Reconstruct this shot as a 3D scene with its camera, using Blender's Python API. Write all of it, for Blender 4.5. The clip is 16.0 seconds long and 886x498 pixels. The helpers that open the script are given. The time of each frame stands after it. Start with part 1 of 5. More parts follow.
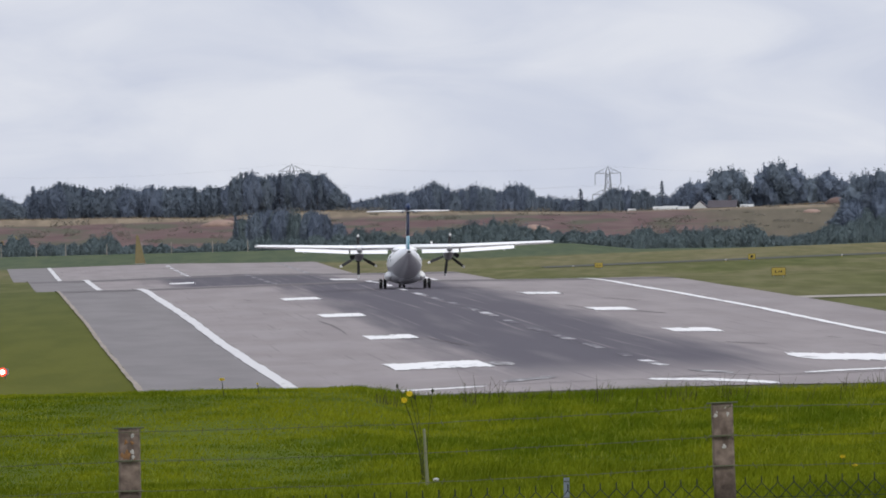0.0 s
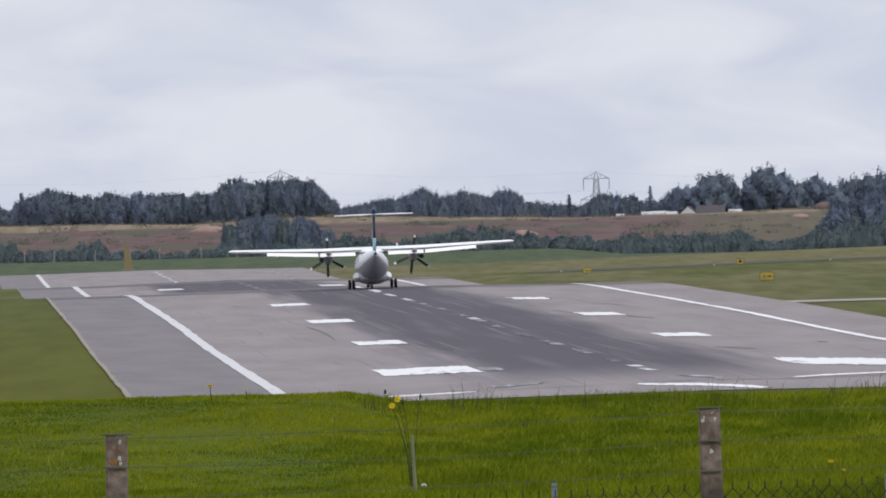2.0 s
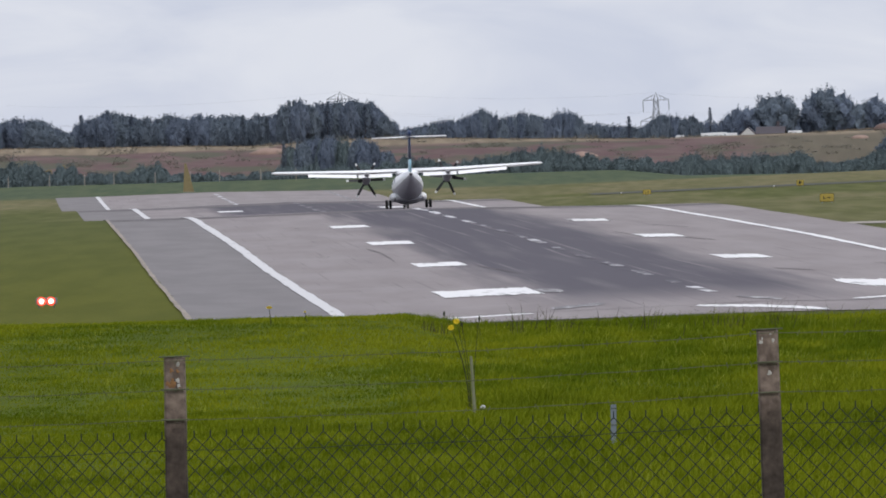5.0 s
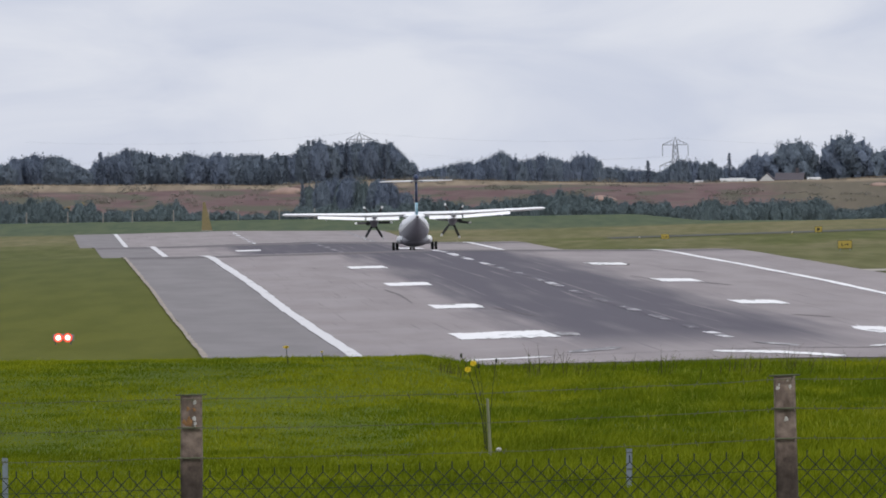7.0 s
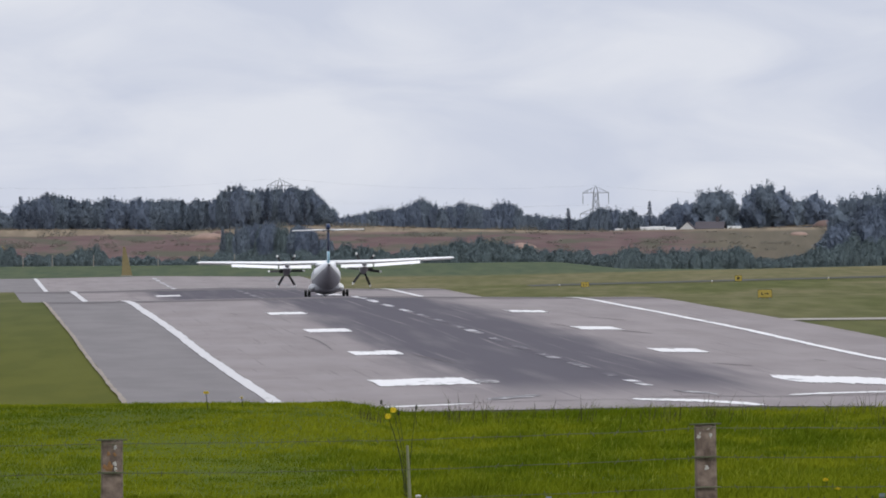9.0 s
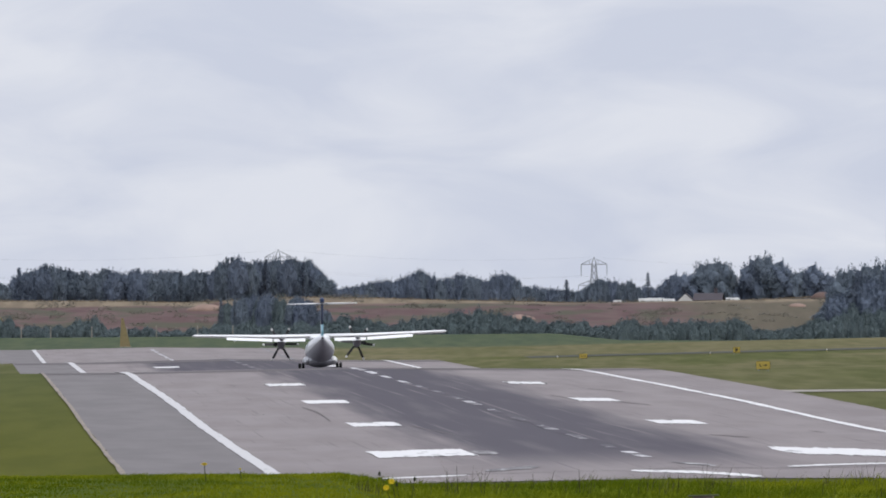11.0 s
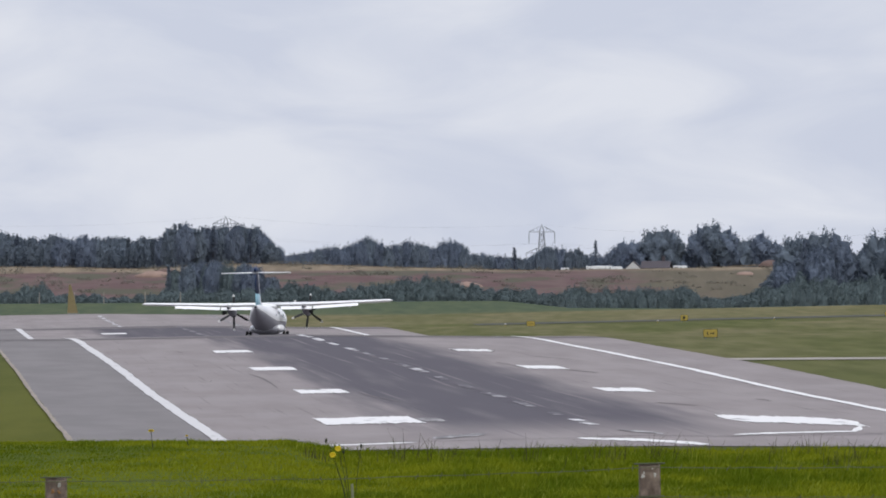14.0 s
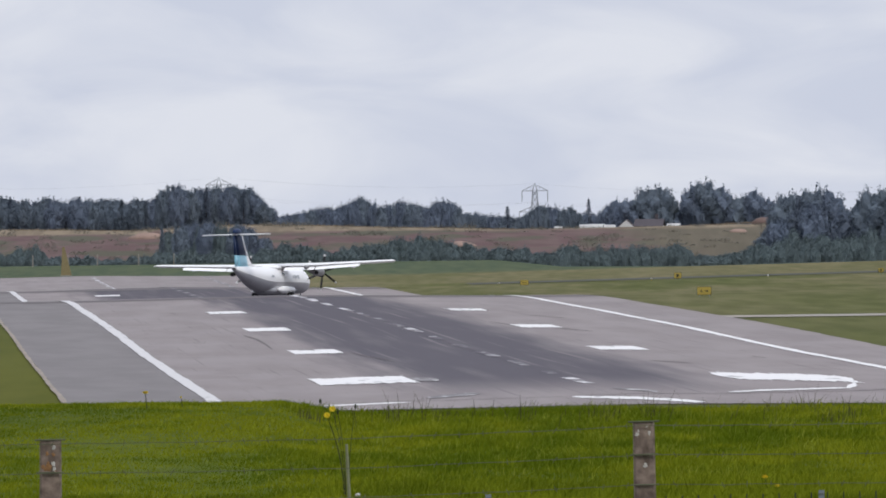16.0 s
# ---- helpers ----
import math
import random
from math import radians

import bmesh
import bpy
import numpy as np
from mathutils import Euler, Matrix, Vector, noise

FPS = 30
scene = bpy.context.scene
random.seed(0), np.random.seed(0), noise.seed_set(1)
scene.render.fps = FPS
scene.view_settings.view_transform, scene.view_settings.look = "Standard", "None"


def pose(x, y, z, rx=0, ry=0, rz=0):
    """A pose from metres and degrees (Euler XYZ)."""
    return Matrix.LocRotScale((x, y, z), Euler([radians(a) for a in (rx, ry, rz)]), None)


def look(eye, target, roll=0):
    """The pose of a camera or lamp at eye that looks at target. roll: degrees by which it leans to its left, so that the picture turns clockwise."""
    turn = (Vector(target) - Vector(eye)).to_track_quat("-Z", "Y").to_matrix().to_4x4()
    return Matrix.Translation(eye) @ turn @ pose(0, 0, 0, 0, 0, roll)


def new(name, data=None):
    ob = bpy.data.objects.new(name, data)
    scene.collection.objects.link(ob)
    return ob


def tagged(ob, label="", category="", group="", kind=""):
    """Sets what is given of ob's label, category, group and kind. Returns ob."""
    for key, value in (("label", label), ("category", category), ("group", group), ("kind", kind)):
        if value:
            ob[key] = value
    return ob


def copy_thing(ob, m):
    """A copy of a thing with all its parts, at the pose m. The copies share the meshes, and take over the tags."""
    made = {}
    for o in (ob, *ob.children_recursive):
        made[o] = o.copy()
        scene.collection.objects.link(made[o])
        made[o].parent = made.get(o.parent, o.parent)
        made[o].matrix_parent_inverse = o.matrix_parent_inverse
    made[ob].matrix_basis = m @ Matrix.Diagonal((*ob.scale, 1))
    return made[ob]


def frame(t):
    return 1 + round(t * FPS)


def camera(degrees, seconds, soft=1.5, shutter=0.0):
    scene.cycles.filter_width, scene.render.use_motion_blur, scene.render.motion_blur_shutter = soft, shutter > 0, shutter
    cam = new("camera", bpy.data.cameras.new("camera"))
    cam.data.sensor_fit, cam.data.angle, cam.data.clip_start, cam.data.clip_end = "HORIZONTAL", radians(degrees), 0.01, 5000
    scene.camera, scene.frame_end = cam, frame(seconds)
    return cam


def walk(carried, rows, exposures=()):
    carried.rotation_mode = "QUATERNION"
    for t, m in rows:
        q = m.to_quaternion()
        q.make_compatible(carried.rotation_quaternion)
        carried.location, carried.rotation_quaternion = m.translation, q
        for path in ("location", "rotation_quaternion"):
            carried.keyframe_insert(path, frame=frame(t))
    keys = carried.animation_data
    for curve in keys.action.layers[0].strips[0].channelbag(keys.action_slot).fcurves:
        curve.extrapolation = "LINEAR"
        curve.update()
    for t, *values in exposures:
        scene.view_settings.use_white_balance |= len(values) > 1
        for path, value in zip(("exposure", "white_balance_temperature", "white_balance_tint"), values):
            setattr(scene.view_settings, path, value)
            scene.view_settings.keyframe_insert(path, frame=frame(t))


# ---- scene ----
import itertools

EYE_Z = 10.0          # height of the tripod head over the lowest part of the runway
cam = camera(2.994, 16.0, soft=1.8)


def aim(bearing, rise, lean, sway):
    """Camera pose from bearing and rise in milliradians, lean in degrees, side sway in metres."""
    return pose(sway, 0, EYE_Z, 90 + math.degrees(rise / 1000), 0, -math.degrees(bearing / 1000)) @ pose(0, 0, 0, 0, 0, -lean)


# seconds, bearing, rise, lean, sway
AIM = [
    (0.0, -0.000, -1.367, 1.42, -0.013),
    (0.5, 1.543, -1.830, 1.41, -0.011),
    (1.0, 1.830, -0.773, 1.29, -0.009),
    (1.5, 1.300, -0.630, 1.45, -0.006),
    (2.0, 0.687, -1.053, 1.57, -0.004),
    (2.5, -1.727, -3.587, 1.92, 0.008),
    (3.0, -4.160, -4.737, 1.85, 0.010),
    (3.5, -3.740, -5.713, 2.13, 0.012),
    (4.0, -3.577, -4.997, 1.78, 0.007),
    (4.2, -3.620, -5.670, 1.73, 0.005),
    (6.3, -2.483, -5.353, 1.26, 0.006),
    (6.5, -3.327, -5.697, 1.13, 0.005),
    (7.0, -3.963, -3.087, 0.87, 0.001),
    (7.5, -1.667, -0.577, 0.80, -0.002),
    (8.0, -1.887, -0.250, 0.71, -0.004),
    (8.5, 0.220, 0.163, 0.67, -0.007),
    (8.7, 0.917, -0.393, 0.51, -0.008),
    (10.8, 0.347, 3.077, 0.51, -0.008),
    (11.0, 0.930, 3.833, 0.48, -0.008),
    (11.5, 2.540, 3.840, 0.38, -0.007),
    (12.0, 2.770, 1.837, 0.23, -0.007),
    (12.5, 4.387, 0.903, 0.47, -0.006),
    (13.0, 4.437, 0.910, 0.50, -0.005),
    (13.5, 3.873, 0.550, 0.31, -0.004),
    (14.0, 3.997, 1.880, 0.32, -0.003),
    (14.5, 4.517, 2.540, 0.31, -0.003),
    (15.0, 4.337, 2.850, 0.53, -0.002),
    (15.5, 3.643, 1.147, 0.80, -0.001),
    (16.0, 4.370, -0.510, 0.75, 0.000),
]
walk(cam, [(t, aim(b, r, lean, s)) for t, b, r, lean, s in AIM])

# ---- sky and sun: bright overcast ----
SUN_EL, SUN_AZ = radians(51), radians(158)
world = bpy.data.worlds.new("sky")
scene.world = world
world.use_nodes = True
wn, wl = world.node_tree.nodes, world.node_tree.links
wn.clear()
w_out = wn.new("ShaderNodeOutputWorld")
w_bg = wn.new("ShaderNodeBackground")
w_sky = wn.new("ShaderNodeTexSky")
w_sky.sky_type, w_sky.sun_disc = "NISHITA", False
w_sky.sun_elevation, w_sky.sun_rotation = SUN_EL, SUN_AZ
w_sky.air_density, w_sky.dust_density = 1.0, 2.0
w_tc = wn.new("ShaderNodeTexCoord")
w_map = wn.new("ShaderNodeMapping")
w_map.inputs["Scale"].default_value = (70, 70, 210)
w_map.inputs["Location"].default_value = (3.1, 0, 0.4)
w_n1 = wn.new("ShaderNodeTexNoise")
w_n1.inputs["Scale"].default_value, w_n1.inputs["Detail"].default_value = 1.0, 5.0
w_n1.inputs["Roughness"].default_value, w_n1.inputs["Distortion"].default_value = 0.5, 0.7
w_ramp = wn.new("ShaderNodeValToRGB")
w_ramp.color_ramp.elements[0].position, w_ramp.color_ramp.elements[1].position = 0.35, 0.70
w_ramp.color_ramp.elements[0].color = (5.6, 6.0, 7.15, 1)
w_ramp.color_ramp.elements[1].color = (6.9, 7.15, 7.9, 1)
w_mix = wn.new("ShaderNodeMix")
w_mix.data_type = "RGBA"
w_mix.inputs["Factor"].default_value = 0.93     # cloud cover
wl.new(w_tc.outputs["Generated"], w_map.inputs["Vector"])
wl.new(w_map.outputs["Vector"], w_n1.inputs["Vector"])
wl.new(w_n1.outputs["Fac"], w_ramp.inputs["Fac"])
wl.new(w_sky.outputs["Color"], w_mix.inputs["A"])
wl.new(w_ramp.outputs["Color"], w_mix.inputs["B"])
# an overcast sky is brighter overhead than at the horizon
w_sep = wn.new("ShaderNodeSeparateXYZ")
w_up = wn.new("ShaderNodeMapRange")
w_up.inputs["From Min"].default_value, w_up.inputs["From Max"].default_value = 0.03, 1.0
w_up.inputs["To Min"].default_value, w_up.inputs["To Max"].default_value = 1.0, 1.45
w_gain = wn.new("ShaderNodeVectorMath")
w_gain.operation = "SCALE"
wl.new(w_tc.outputs["Generated"], w_sep.inputs["Vector"])
wl.new(w_sep.outputs["Z"], w_up.inputs["Value"])
wl.new(w_mix.outputs["Result"], w_gain.inputs[0])
wl.new(w_up.outputs["Result"], w_gain.inputs["Scale"])
wl.new(w_gain.outputs["Vector"], w_bg.inputs["Color"])
w_bg.inputs["Strength"].default_value = 0.11
wl.new(w_bg.outputs["Background"], w_out.inputs["Surface"])

sun = new("sun", bpy.data.lights.new("sun", "SUN"))
sun.data.energy, sun.data.angle, sun.data.color = 1.45, radians(14), (1.0, 0.96, 0.9)
sun.matrix_world = look((math.sin(SUN_AZ) * math.cos(SUN_EL) * 50, math.cos(SUN_AZ) * math.cos(SUN_EL) * 50, math.sin(SUN_EL) * 50), (0, 0, 0))
scene.view_settings.exposure = 0.0


# ---- materials ----
def material(name, color, rough=0.8, metal=0.0, dark=0.75, grain=3.0, coarse=0.3, bump=0.0, spec=0.3, squeeze=(1, 1, 1), tint=None, random_value=0.0, spread=0.3):
    """Principled material with two scales of variation: coarse stains and fine grain."""
    m = bpy.data.materials.new(name)
    m.use_nodes = True
    n, l = m.node_tree.nodes, m.node_tree.links
    b = n["Principled BSDF"]
    b.inputs["Roughness"].default_value, b.inputs["Metallic"].default_value = rough, metal
    b.inputs["Specular IOR Level"].default_value = spec
    geo = n.new("ShaderNodeTexCoord")
    mp = n.new("ShaderNodeMapping")
    mp.inputs["Scale"].default_value = squeeze
    l.new(geo.outputs["Object"], mp.inputs["Vector"])
    big, small = n.new("ShaderNodeTexNoise"), n.new("ShaderNodeTexNoise")
    big.inputs["Scale"].default_value, small.inputs["Scale"].default_value = coarse, grain
    big.inputs["Detail"].default_value, small.inputs["Detail"].default_value = 4, 3
    for k in (big, small):
        l.new(mp.outputs["Vector"], k.inputs["Vector"])
    add = n.new("ShaderNodeMath")
    add.operation = "ADD"
    l.new(big.outputs["Fac"], add.inputs[0])
    l.new(small.outputs["Fac"], add.inputs[1])
    ramp = n.new("ShaderNodeMapRange")
    ramp.inputs["From Min"].default_value, ramp.inputs["From Max"].default_value = 1 - spread, 1 + spread
    l.new(add.outputs["Value"], ramp.inputs["Value"])
    mix = n.new("ShaderNodeMix")
    mix.data_type = "RGBA"
    c2 = tint or tuple(c * dark for c in color)
    mix.inputs["A"].default_value, mix.inputs["B"].default_value = (*c2, 1), (*color, 1)
    l.new(ramp.outputs["Result"], mix.inputs["Factor"])
    last = mix.outputs["Result"]
    if random_value:
        info = n.new("ShaderNodeObjectInfo")
        rr = n.new("ShaderNodeMapRange")
        rr.inputs["To Min"].default_value, rr.inputs["To Max"].default_value = 1 - random_value, 1 + random_value
        hsv = n.new("ShaderNodeHueSaturation")
        l.new(info.outputs["Random"], rr.inputs["Value"])
        l.new(rr.outputs["Result"], hsv.inputs["Value"])
        l.new(last, hsv.inputs["Color"])
        last = hsv.outputs["Color"]
    l.new(last, b.inputs["Base Color"])
    if bump:
        bn = n.new("ShaderNodeBump")
        bn.inputs["Strength"].default_value = bump
        l.new(small.outputs["Fac"], bn.inputs["Height"])
        l.new(bn.outputs["Normal"], b.inputs["Normal"])
    return m


def leaf_material(name, color, tint, through_light=0.35, random_value=0.15, squeeze=(1, 1, 1), island=0.16, spread=0.3):
    m = material(name, color, 0.8, tint=tint, grain=2.0, coarse=0.25, spec=0.06, squeeze=squeeze, random_value=random_value, spread=spread)
    n, l = m.node_tree.nodes, m.node_tree.links
    b = n["Principled BSDF"]
    tr = n.new("ShaderNodeBsdfTranslucent")
    src = b.inputs["Base Color"].links[0].from_socket
    isl = n.new("ShaderNodeNewGeometry")
    rr = n.new("ShaderNodeMapRange")
    rr.inputs["To Min"].default_value, rr.inputs["To Max"].default_value = 1 - island, 1 + island
    hsv = n.new("ShaderNodeHueSaturation")
    l.new(isl.outputs["Random Per Island"], rr.inputs["Value"])
    l.new(rr.outputs["Result"], hsv.inputs["Value"])
    l.new(src, hsv.inputs["Color"])
    l.new(hsv.outputs["Color"], b.inputs["Base Color"])
    l.new(hsv.outputs["Color"], tr.inputs["Color"])
    mx = n.new("ShaderNodeMixShader")
    mx.inputs["Fac"].default_value = through_light
    l.new(b.outputs["BSDF"], mx.inputs[1])
    l.new(tr.outputs["BSDF"], mx.inputs[2])
    l.new(mx.outputs["Shader"], n["Material Output"].inputs["Surface"])
    return m


def ground_material():
    """Mown airfield grass, with bare red earth and dry grass on the far bank."""
    m = bpy.data.materials.new("airfield_ground")
    m.use_nodes = True
    n, l = m.node_tree.nodes, m.node_tree.links
    b = n["Principled BSDF"]
    b.inputs["Roughness"].default_value, b.inputs["Specular IOR Level"].default_value = 0.95, 0.05
    geo = n.new("ShaderNodeNewGeometry")
    sep = n.new("ShaderNodeSeparateXYZ")
    l.new(geo.outputs["Position"], sep.inputs["Vector"])

    def noise_tex(scale, squeeze, detail=4):
        mp = n.new("ShaderNodeMapping")
        mp.inputs["Scale"].default_value = squeeze
        t = n.new("ShaderNodeTexNoise")
        t.inputs["Scale"].default_value, t.inputs["Detail"].default_value = scale, detail
        l.new(geo.outputs["Position"], mp.inputs["Vector"])
        l.new(mp.outputs["Vector"], t.inputs["Vector"])
        return t.outputs["Fac"]

    def ramp(fac, lo, hi):
        r = n.new("ShaderNodeMapRange")
        r.interpolation_type = "SMOOTHSTEP"
        r.inputs["From Min"].default_value, r.inputs["From Max"].default_value = lo, hi
        l.new(fac, r.inputs["Value"])
        return r.outputs["Result"]

    def blend(fac, a, c):
        x = n.new("ShaderNodeMix")
        x.data_type = "RGBA"
        l.new(fac, x.inputs["Factor"])
        for key, val in (("A", a), ("B", c)):
            if isinstance(val, tuple):
                x.inputs[key].default_value = (*val, 1)
            else:
                l.new(val, x.inputs[key])
        return x.outputs["Result"]

    def math_node(op, a, c):
        x = n.new("ShaderNodeMath")
        x.operation = op
        for k, val in enumerate((a, c)):
            if isinstance(val, (int, float)):
                x.inputs[k].default_value = val
            else:
                l.new(val, x.inputs[k])
        return x.outputs["Value"]

    fine = noise_tex(1.0, (0.35, 0.02, 0.3))
    wide = noise_tex(1.0, (0.05, 0.006, 0.3))
    green = blend(ramp(fine, 0.3, 0.7), (0.067, 0.078, 0.022), (0.088, 0.096, 0.030))
    straw = blend(ramp(fine, 0.3, 0.7), (0.140, 0.122, 0.064), (0.172, 0.150, 0.082))
    dryness = math_node("ADD", math_node("MULTIPLY", wide, 0.8), math_node("MULTIPLY", fine, 0.25))
    far_off = ramp(math_node("ADD", sep.outputs["Y"], math_node("MULTIPLY", sep.outputs["X"], 9.0)), 1450, 1900)
    grass = blend(math_node("MULTIPLY", math_node("MULTIPLY", ramp(dryness, 0.38, 0.72), far_off), 0.8), green, straw)
    # the fallow stretch beyond the dark crest strip is drier, the strip before the hedge a deep green
    grass = blend(math_node("MULTIPLY", ramp(sep.outputs["Y"], 2930, 3000), 0.45), grass, straw)
    hay = blend(ramp(fine, 0.3, 0.7), (0.060, 0.082, 0.048), (0.082, 0.100, 0.055))
    grass = blend(ramp(sep.outputs["Y"], 3180, 3290), grass, hay)
    lush = blend(ramp(fine, 0.3, 0.7), (0.05, 0.07, 0.004), (0.07, 0.095, 0.006))
    verge = blend(ramp(fine, 0.3, 0.7), (0.076, 0.083, 0.009), (0.093, 0.098, 0.014))
    grass = blend(math_node("MULTIPLY", ramp(sep.outputs["Y"], 1750, 900), ramp(sep.outputs["X"], 0, -8)), grass, verge)
    grass = blend(ramp(sep.outputs["Y"], 240, 215), grass, lush)
    earth = blend(ramp(noise_tex(1.0, (0.16, 0.06, 1.1), 6), 0.36, 0.64), (0.116, 0.074, 0.074), (0.140, 0.098, 0.092))
    weeds = blend(ramp(noise_tex(1.0, (0.09, 0.03, 0.8), 7), 0.44, 0.6), earth, (0.092, 0.09, 0.066))
    dry = blend(ramp(fine, 0.35, 0.65), (0.175, 0.14, 0.10), (0.235, 0.19, 0.135))
    hgt = math_node("ADD", sep.outputs["Z"], math_node("MULTIPLY", noise_tex(1.0, (0.05, 0.03, 0.1)), 1.6))
    turf = blend(ramp(fine, 0.3, 0.7), (0.105, 0.092, 0.068), (0.130, 0.112, 0.082))
    weeds = blend(ramp(math_node("ADD", sep.outputs["X"], math_node("MULTIPLY", wide, 30.0)), 62, 84), weeds, turf)
    bank = blend(ramp(hgt, 12.65, 13.25), weeds, dry)
    final = blend(ramp(sep.outputs["Y"], 3470, 3520), grass, bank)
    l.new(final, b.inputs["Base Color"])
    bn = n.new("ShaderNodeBump")
    bn.inputs["Strength"].default_value, bn.inputs["Distance"].default_value = 0.4, 0.3
    l.new(noise_tex(1.0, (1.5, 0.5, 1)), bn.inputs["Height"])
    l.new(bn.outputs["Normal"], b.inputs["Normal"])
    return m


AX0, AXS = 6.6, -0.0289        # runway axis: side offset at 1160 m, and its drift per metre


def axis(d):
    return AX0 + AXS * (d - 1160)


def runway_material():
    """Pale worn asphalt with a dark band of tyre rubber along the axis."""
    m = bpy.data.materials.new("runway_asphalt")
    m.use_nodes = True
    n, l = m.node_tree.nodes, m.node_tree.links
    b = n["Principled BSDF"]
    b.inputs["Roughness"].default_value, b.inputs["Specular IOR Level"].default_value = 0.9, 0.1
    geo = n.new("ShaderNodeNewGeometry")
    sep = n.new("ShaderNodeSeparateXYZ")
    l.new(geo.outputs["Position"], sep.inputs["Vector"])

    def mth(op, a, c=0.0):
        x = n.new("ShaderNodeMath")
        x.operation = op
        for k, val in enumerate((a, c)):
            if isinstance(val, (int, float)):
                x.inputs[k].default_value = val
            else:
                l.new(val, x.inputs[k])
        return x.outputs["Value"]

    side = mth("SUBTRACT", mth("SUBTRACT", sep.outputs["X"], AX0), mth("MULTIPLY", mth("SUBTRACT", sep.outputs["Y"], 1160.0), AXS))

    def tex(sx, sy, detail=4):
        cb = n.new("ShaderNodeCombineXYZ")
        l.new(mth("MULTIPLY", side, sx), cb.inputs["X"])
        l.new(mth("MULTIPLY", sep.outputs["Y"], sy), cb.inputs["Y"])
        t = n.new("ShaderNodeTexNoise")
        t.inputs["Scale"].default_value, t.inputs["Detail"].default_value = 1.0, detail
        l.new(cb.outputs["Vector"], t.inputs["Vector"])
        return t.outputs["Fac"]

    def ramp(fac, lo, hi):
        r = n.new("ShaderNodeMapRange")
        r.interpolation_type = "SMOOTHSTEP"
        r.inputs["From Min"].default_value, r.inputs["From Max"].default_value = lo, hi
        l.new(fac, r.inputs["Value"])
        return r.outputs["Result"]

    def blend(fac, a, c):
        x = n.new("ShaderNodeMix")
        x.data_type = "RGBA"
        l.new(fac, x.inputs["Factor"])
        for key, val in (("A", a), ("B", c)):
            if isinstance(val, tuple):
                x.inputs[key].default_value = (*val, 1)
            else:
                l.new(val, x.inputs[key])
        return x.outputs["Result"]

    base = blend(ramp(tex(0.25, 0.02), 0.3, 0.7), (0.227, 0.201, 0.200), (0.269, 0.240, 0.237))
    base = blend(mth("MULTIPLY", ramp(tex(1.2, 0.05), 0.55, 0.8), 0.25), base, (0.15, 0.14, 0.145))
    base = blend(mth("MULTIPLY", ramp(tex(2.6, 0.011, 5), 0.60, 0.72), 0.4), base, (0.10, 0.092, 0.098))
    base = blend(mth("MULTIPLY", ramp(tex(0.09, 0.06, 5), 0.58, 0.75), 0.35), base, (0.30, 0.275, 0.265))
    shoulder = blend(ramp(tex(0.3, 0.03), 0.3, 0.7), (0.176, 0.163, 0.163), (0.203, 0.189, 0.188))
    base = blend(ramp(side, -21.2, -22.2), base, shoulder)
    wob = mth("ADD", mth("ABSOLUTE", mth("ADD", side, 1.0)), mth("MULTIPLY", mth("SUBTRACT", tex(0.5, 0.008), 0.5), 7.0))
    wob = mth("SUBTRACT", wob, mth("MULTIPLY", ramp(sep.outputs["Y"], 1700, 1950), 3.5))
    rubber = mth("MULTIPLY", mth("MULTIPLY", ramp(wob, 11.0, 5.2), ramp(sep.outputs["Y"], 900, 1010)), ramp(sep.outputs["Y"], 2900, 2350))
    rubber = mth("MULTIPLY", rubber, ramp(tex(1.6, 0.006), 0.2, 0.42))
    rubber = mth("MULTIPLY", rubber, mth("SUBTRACT", 1.0, mth("MULTIPLY", ramp(tex(0.35, 0.008, 5), 0.5, 0.75), 0.25)))
    mixed = blend(mth("MULTIPLY", rubber, 0.95), base, (0.084, 0.077, 0.092))
    l.new(mixed, b.inputs["Base Color"])
    return m


def paint_material(name, color, worn, under=(0.16, 0.15, 0.158)):
    """Road paint rubbed through to the asphalt here and there."""
    m = bpy.data.materials.new(name)
    m.use_nodes = True
    n, l = m.node_tree.nodes, m.node_tree.links
    b = n["Principled BSDF"]
    b.inputs["Roughness"].default_value, b.inputs["Specular IOR Level"].default_value = 0.8, 0.2
    geo = n.new("ShaderNodeNewGeometry")
    mp = n.new("ShaderNodeMapping")
    mp.inputs["Scale"].default_value = (0.9, 0.09, 1)
    t = n.new("ShaderNodeTexNoise")
    t.inputs["Scale"].default_value, t.inputs["Detail"].default_value = 1.0, 6
    r = n.new("ShaderNodeMapRange")
    r.inputs["From Min"].default_value, r.inputs["From Max"].default_value = worn - 0.08, worn + 0.08
    x = n.new("ShaderNodeMix")
    x.data_type = "RGBA"
    x.inputs["A"].default_value, x.inputs["B"].default_value = (*under, 1), (*color, 1)
    l.new(geo.outputs["Position"], mp.inputs["Vector"])
    l.new(mp.outputs["Vector"], t.inputs["Vector"])
    l.new(t.outputs["Fac"], r.inputs["Value"])
    l.new(r.outputs["Result"], x.inputs["Factor"])
    l.new(x.outputs["Result"], b.inputs["Base Color"])
    return m


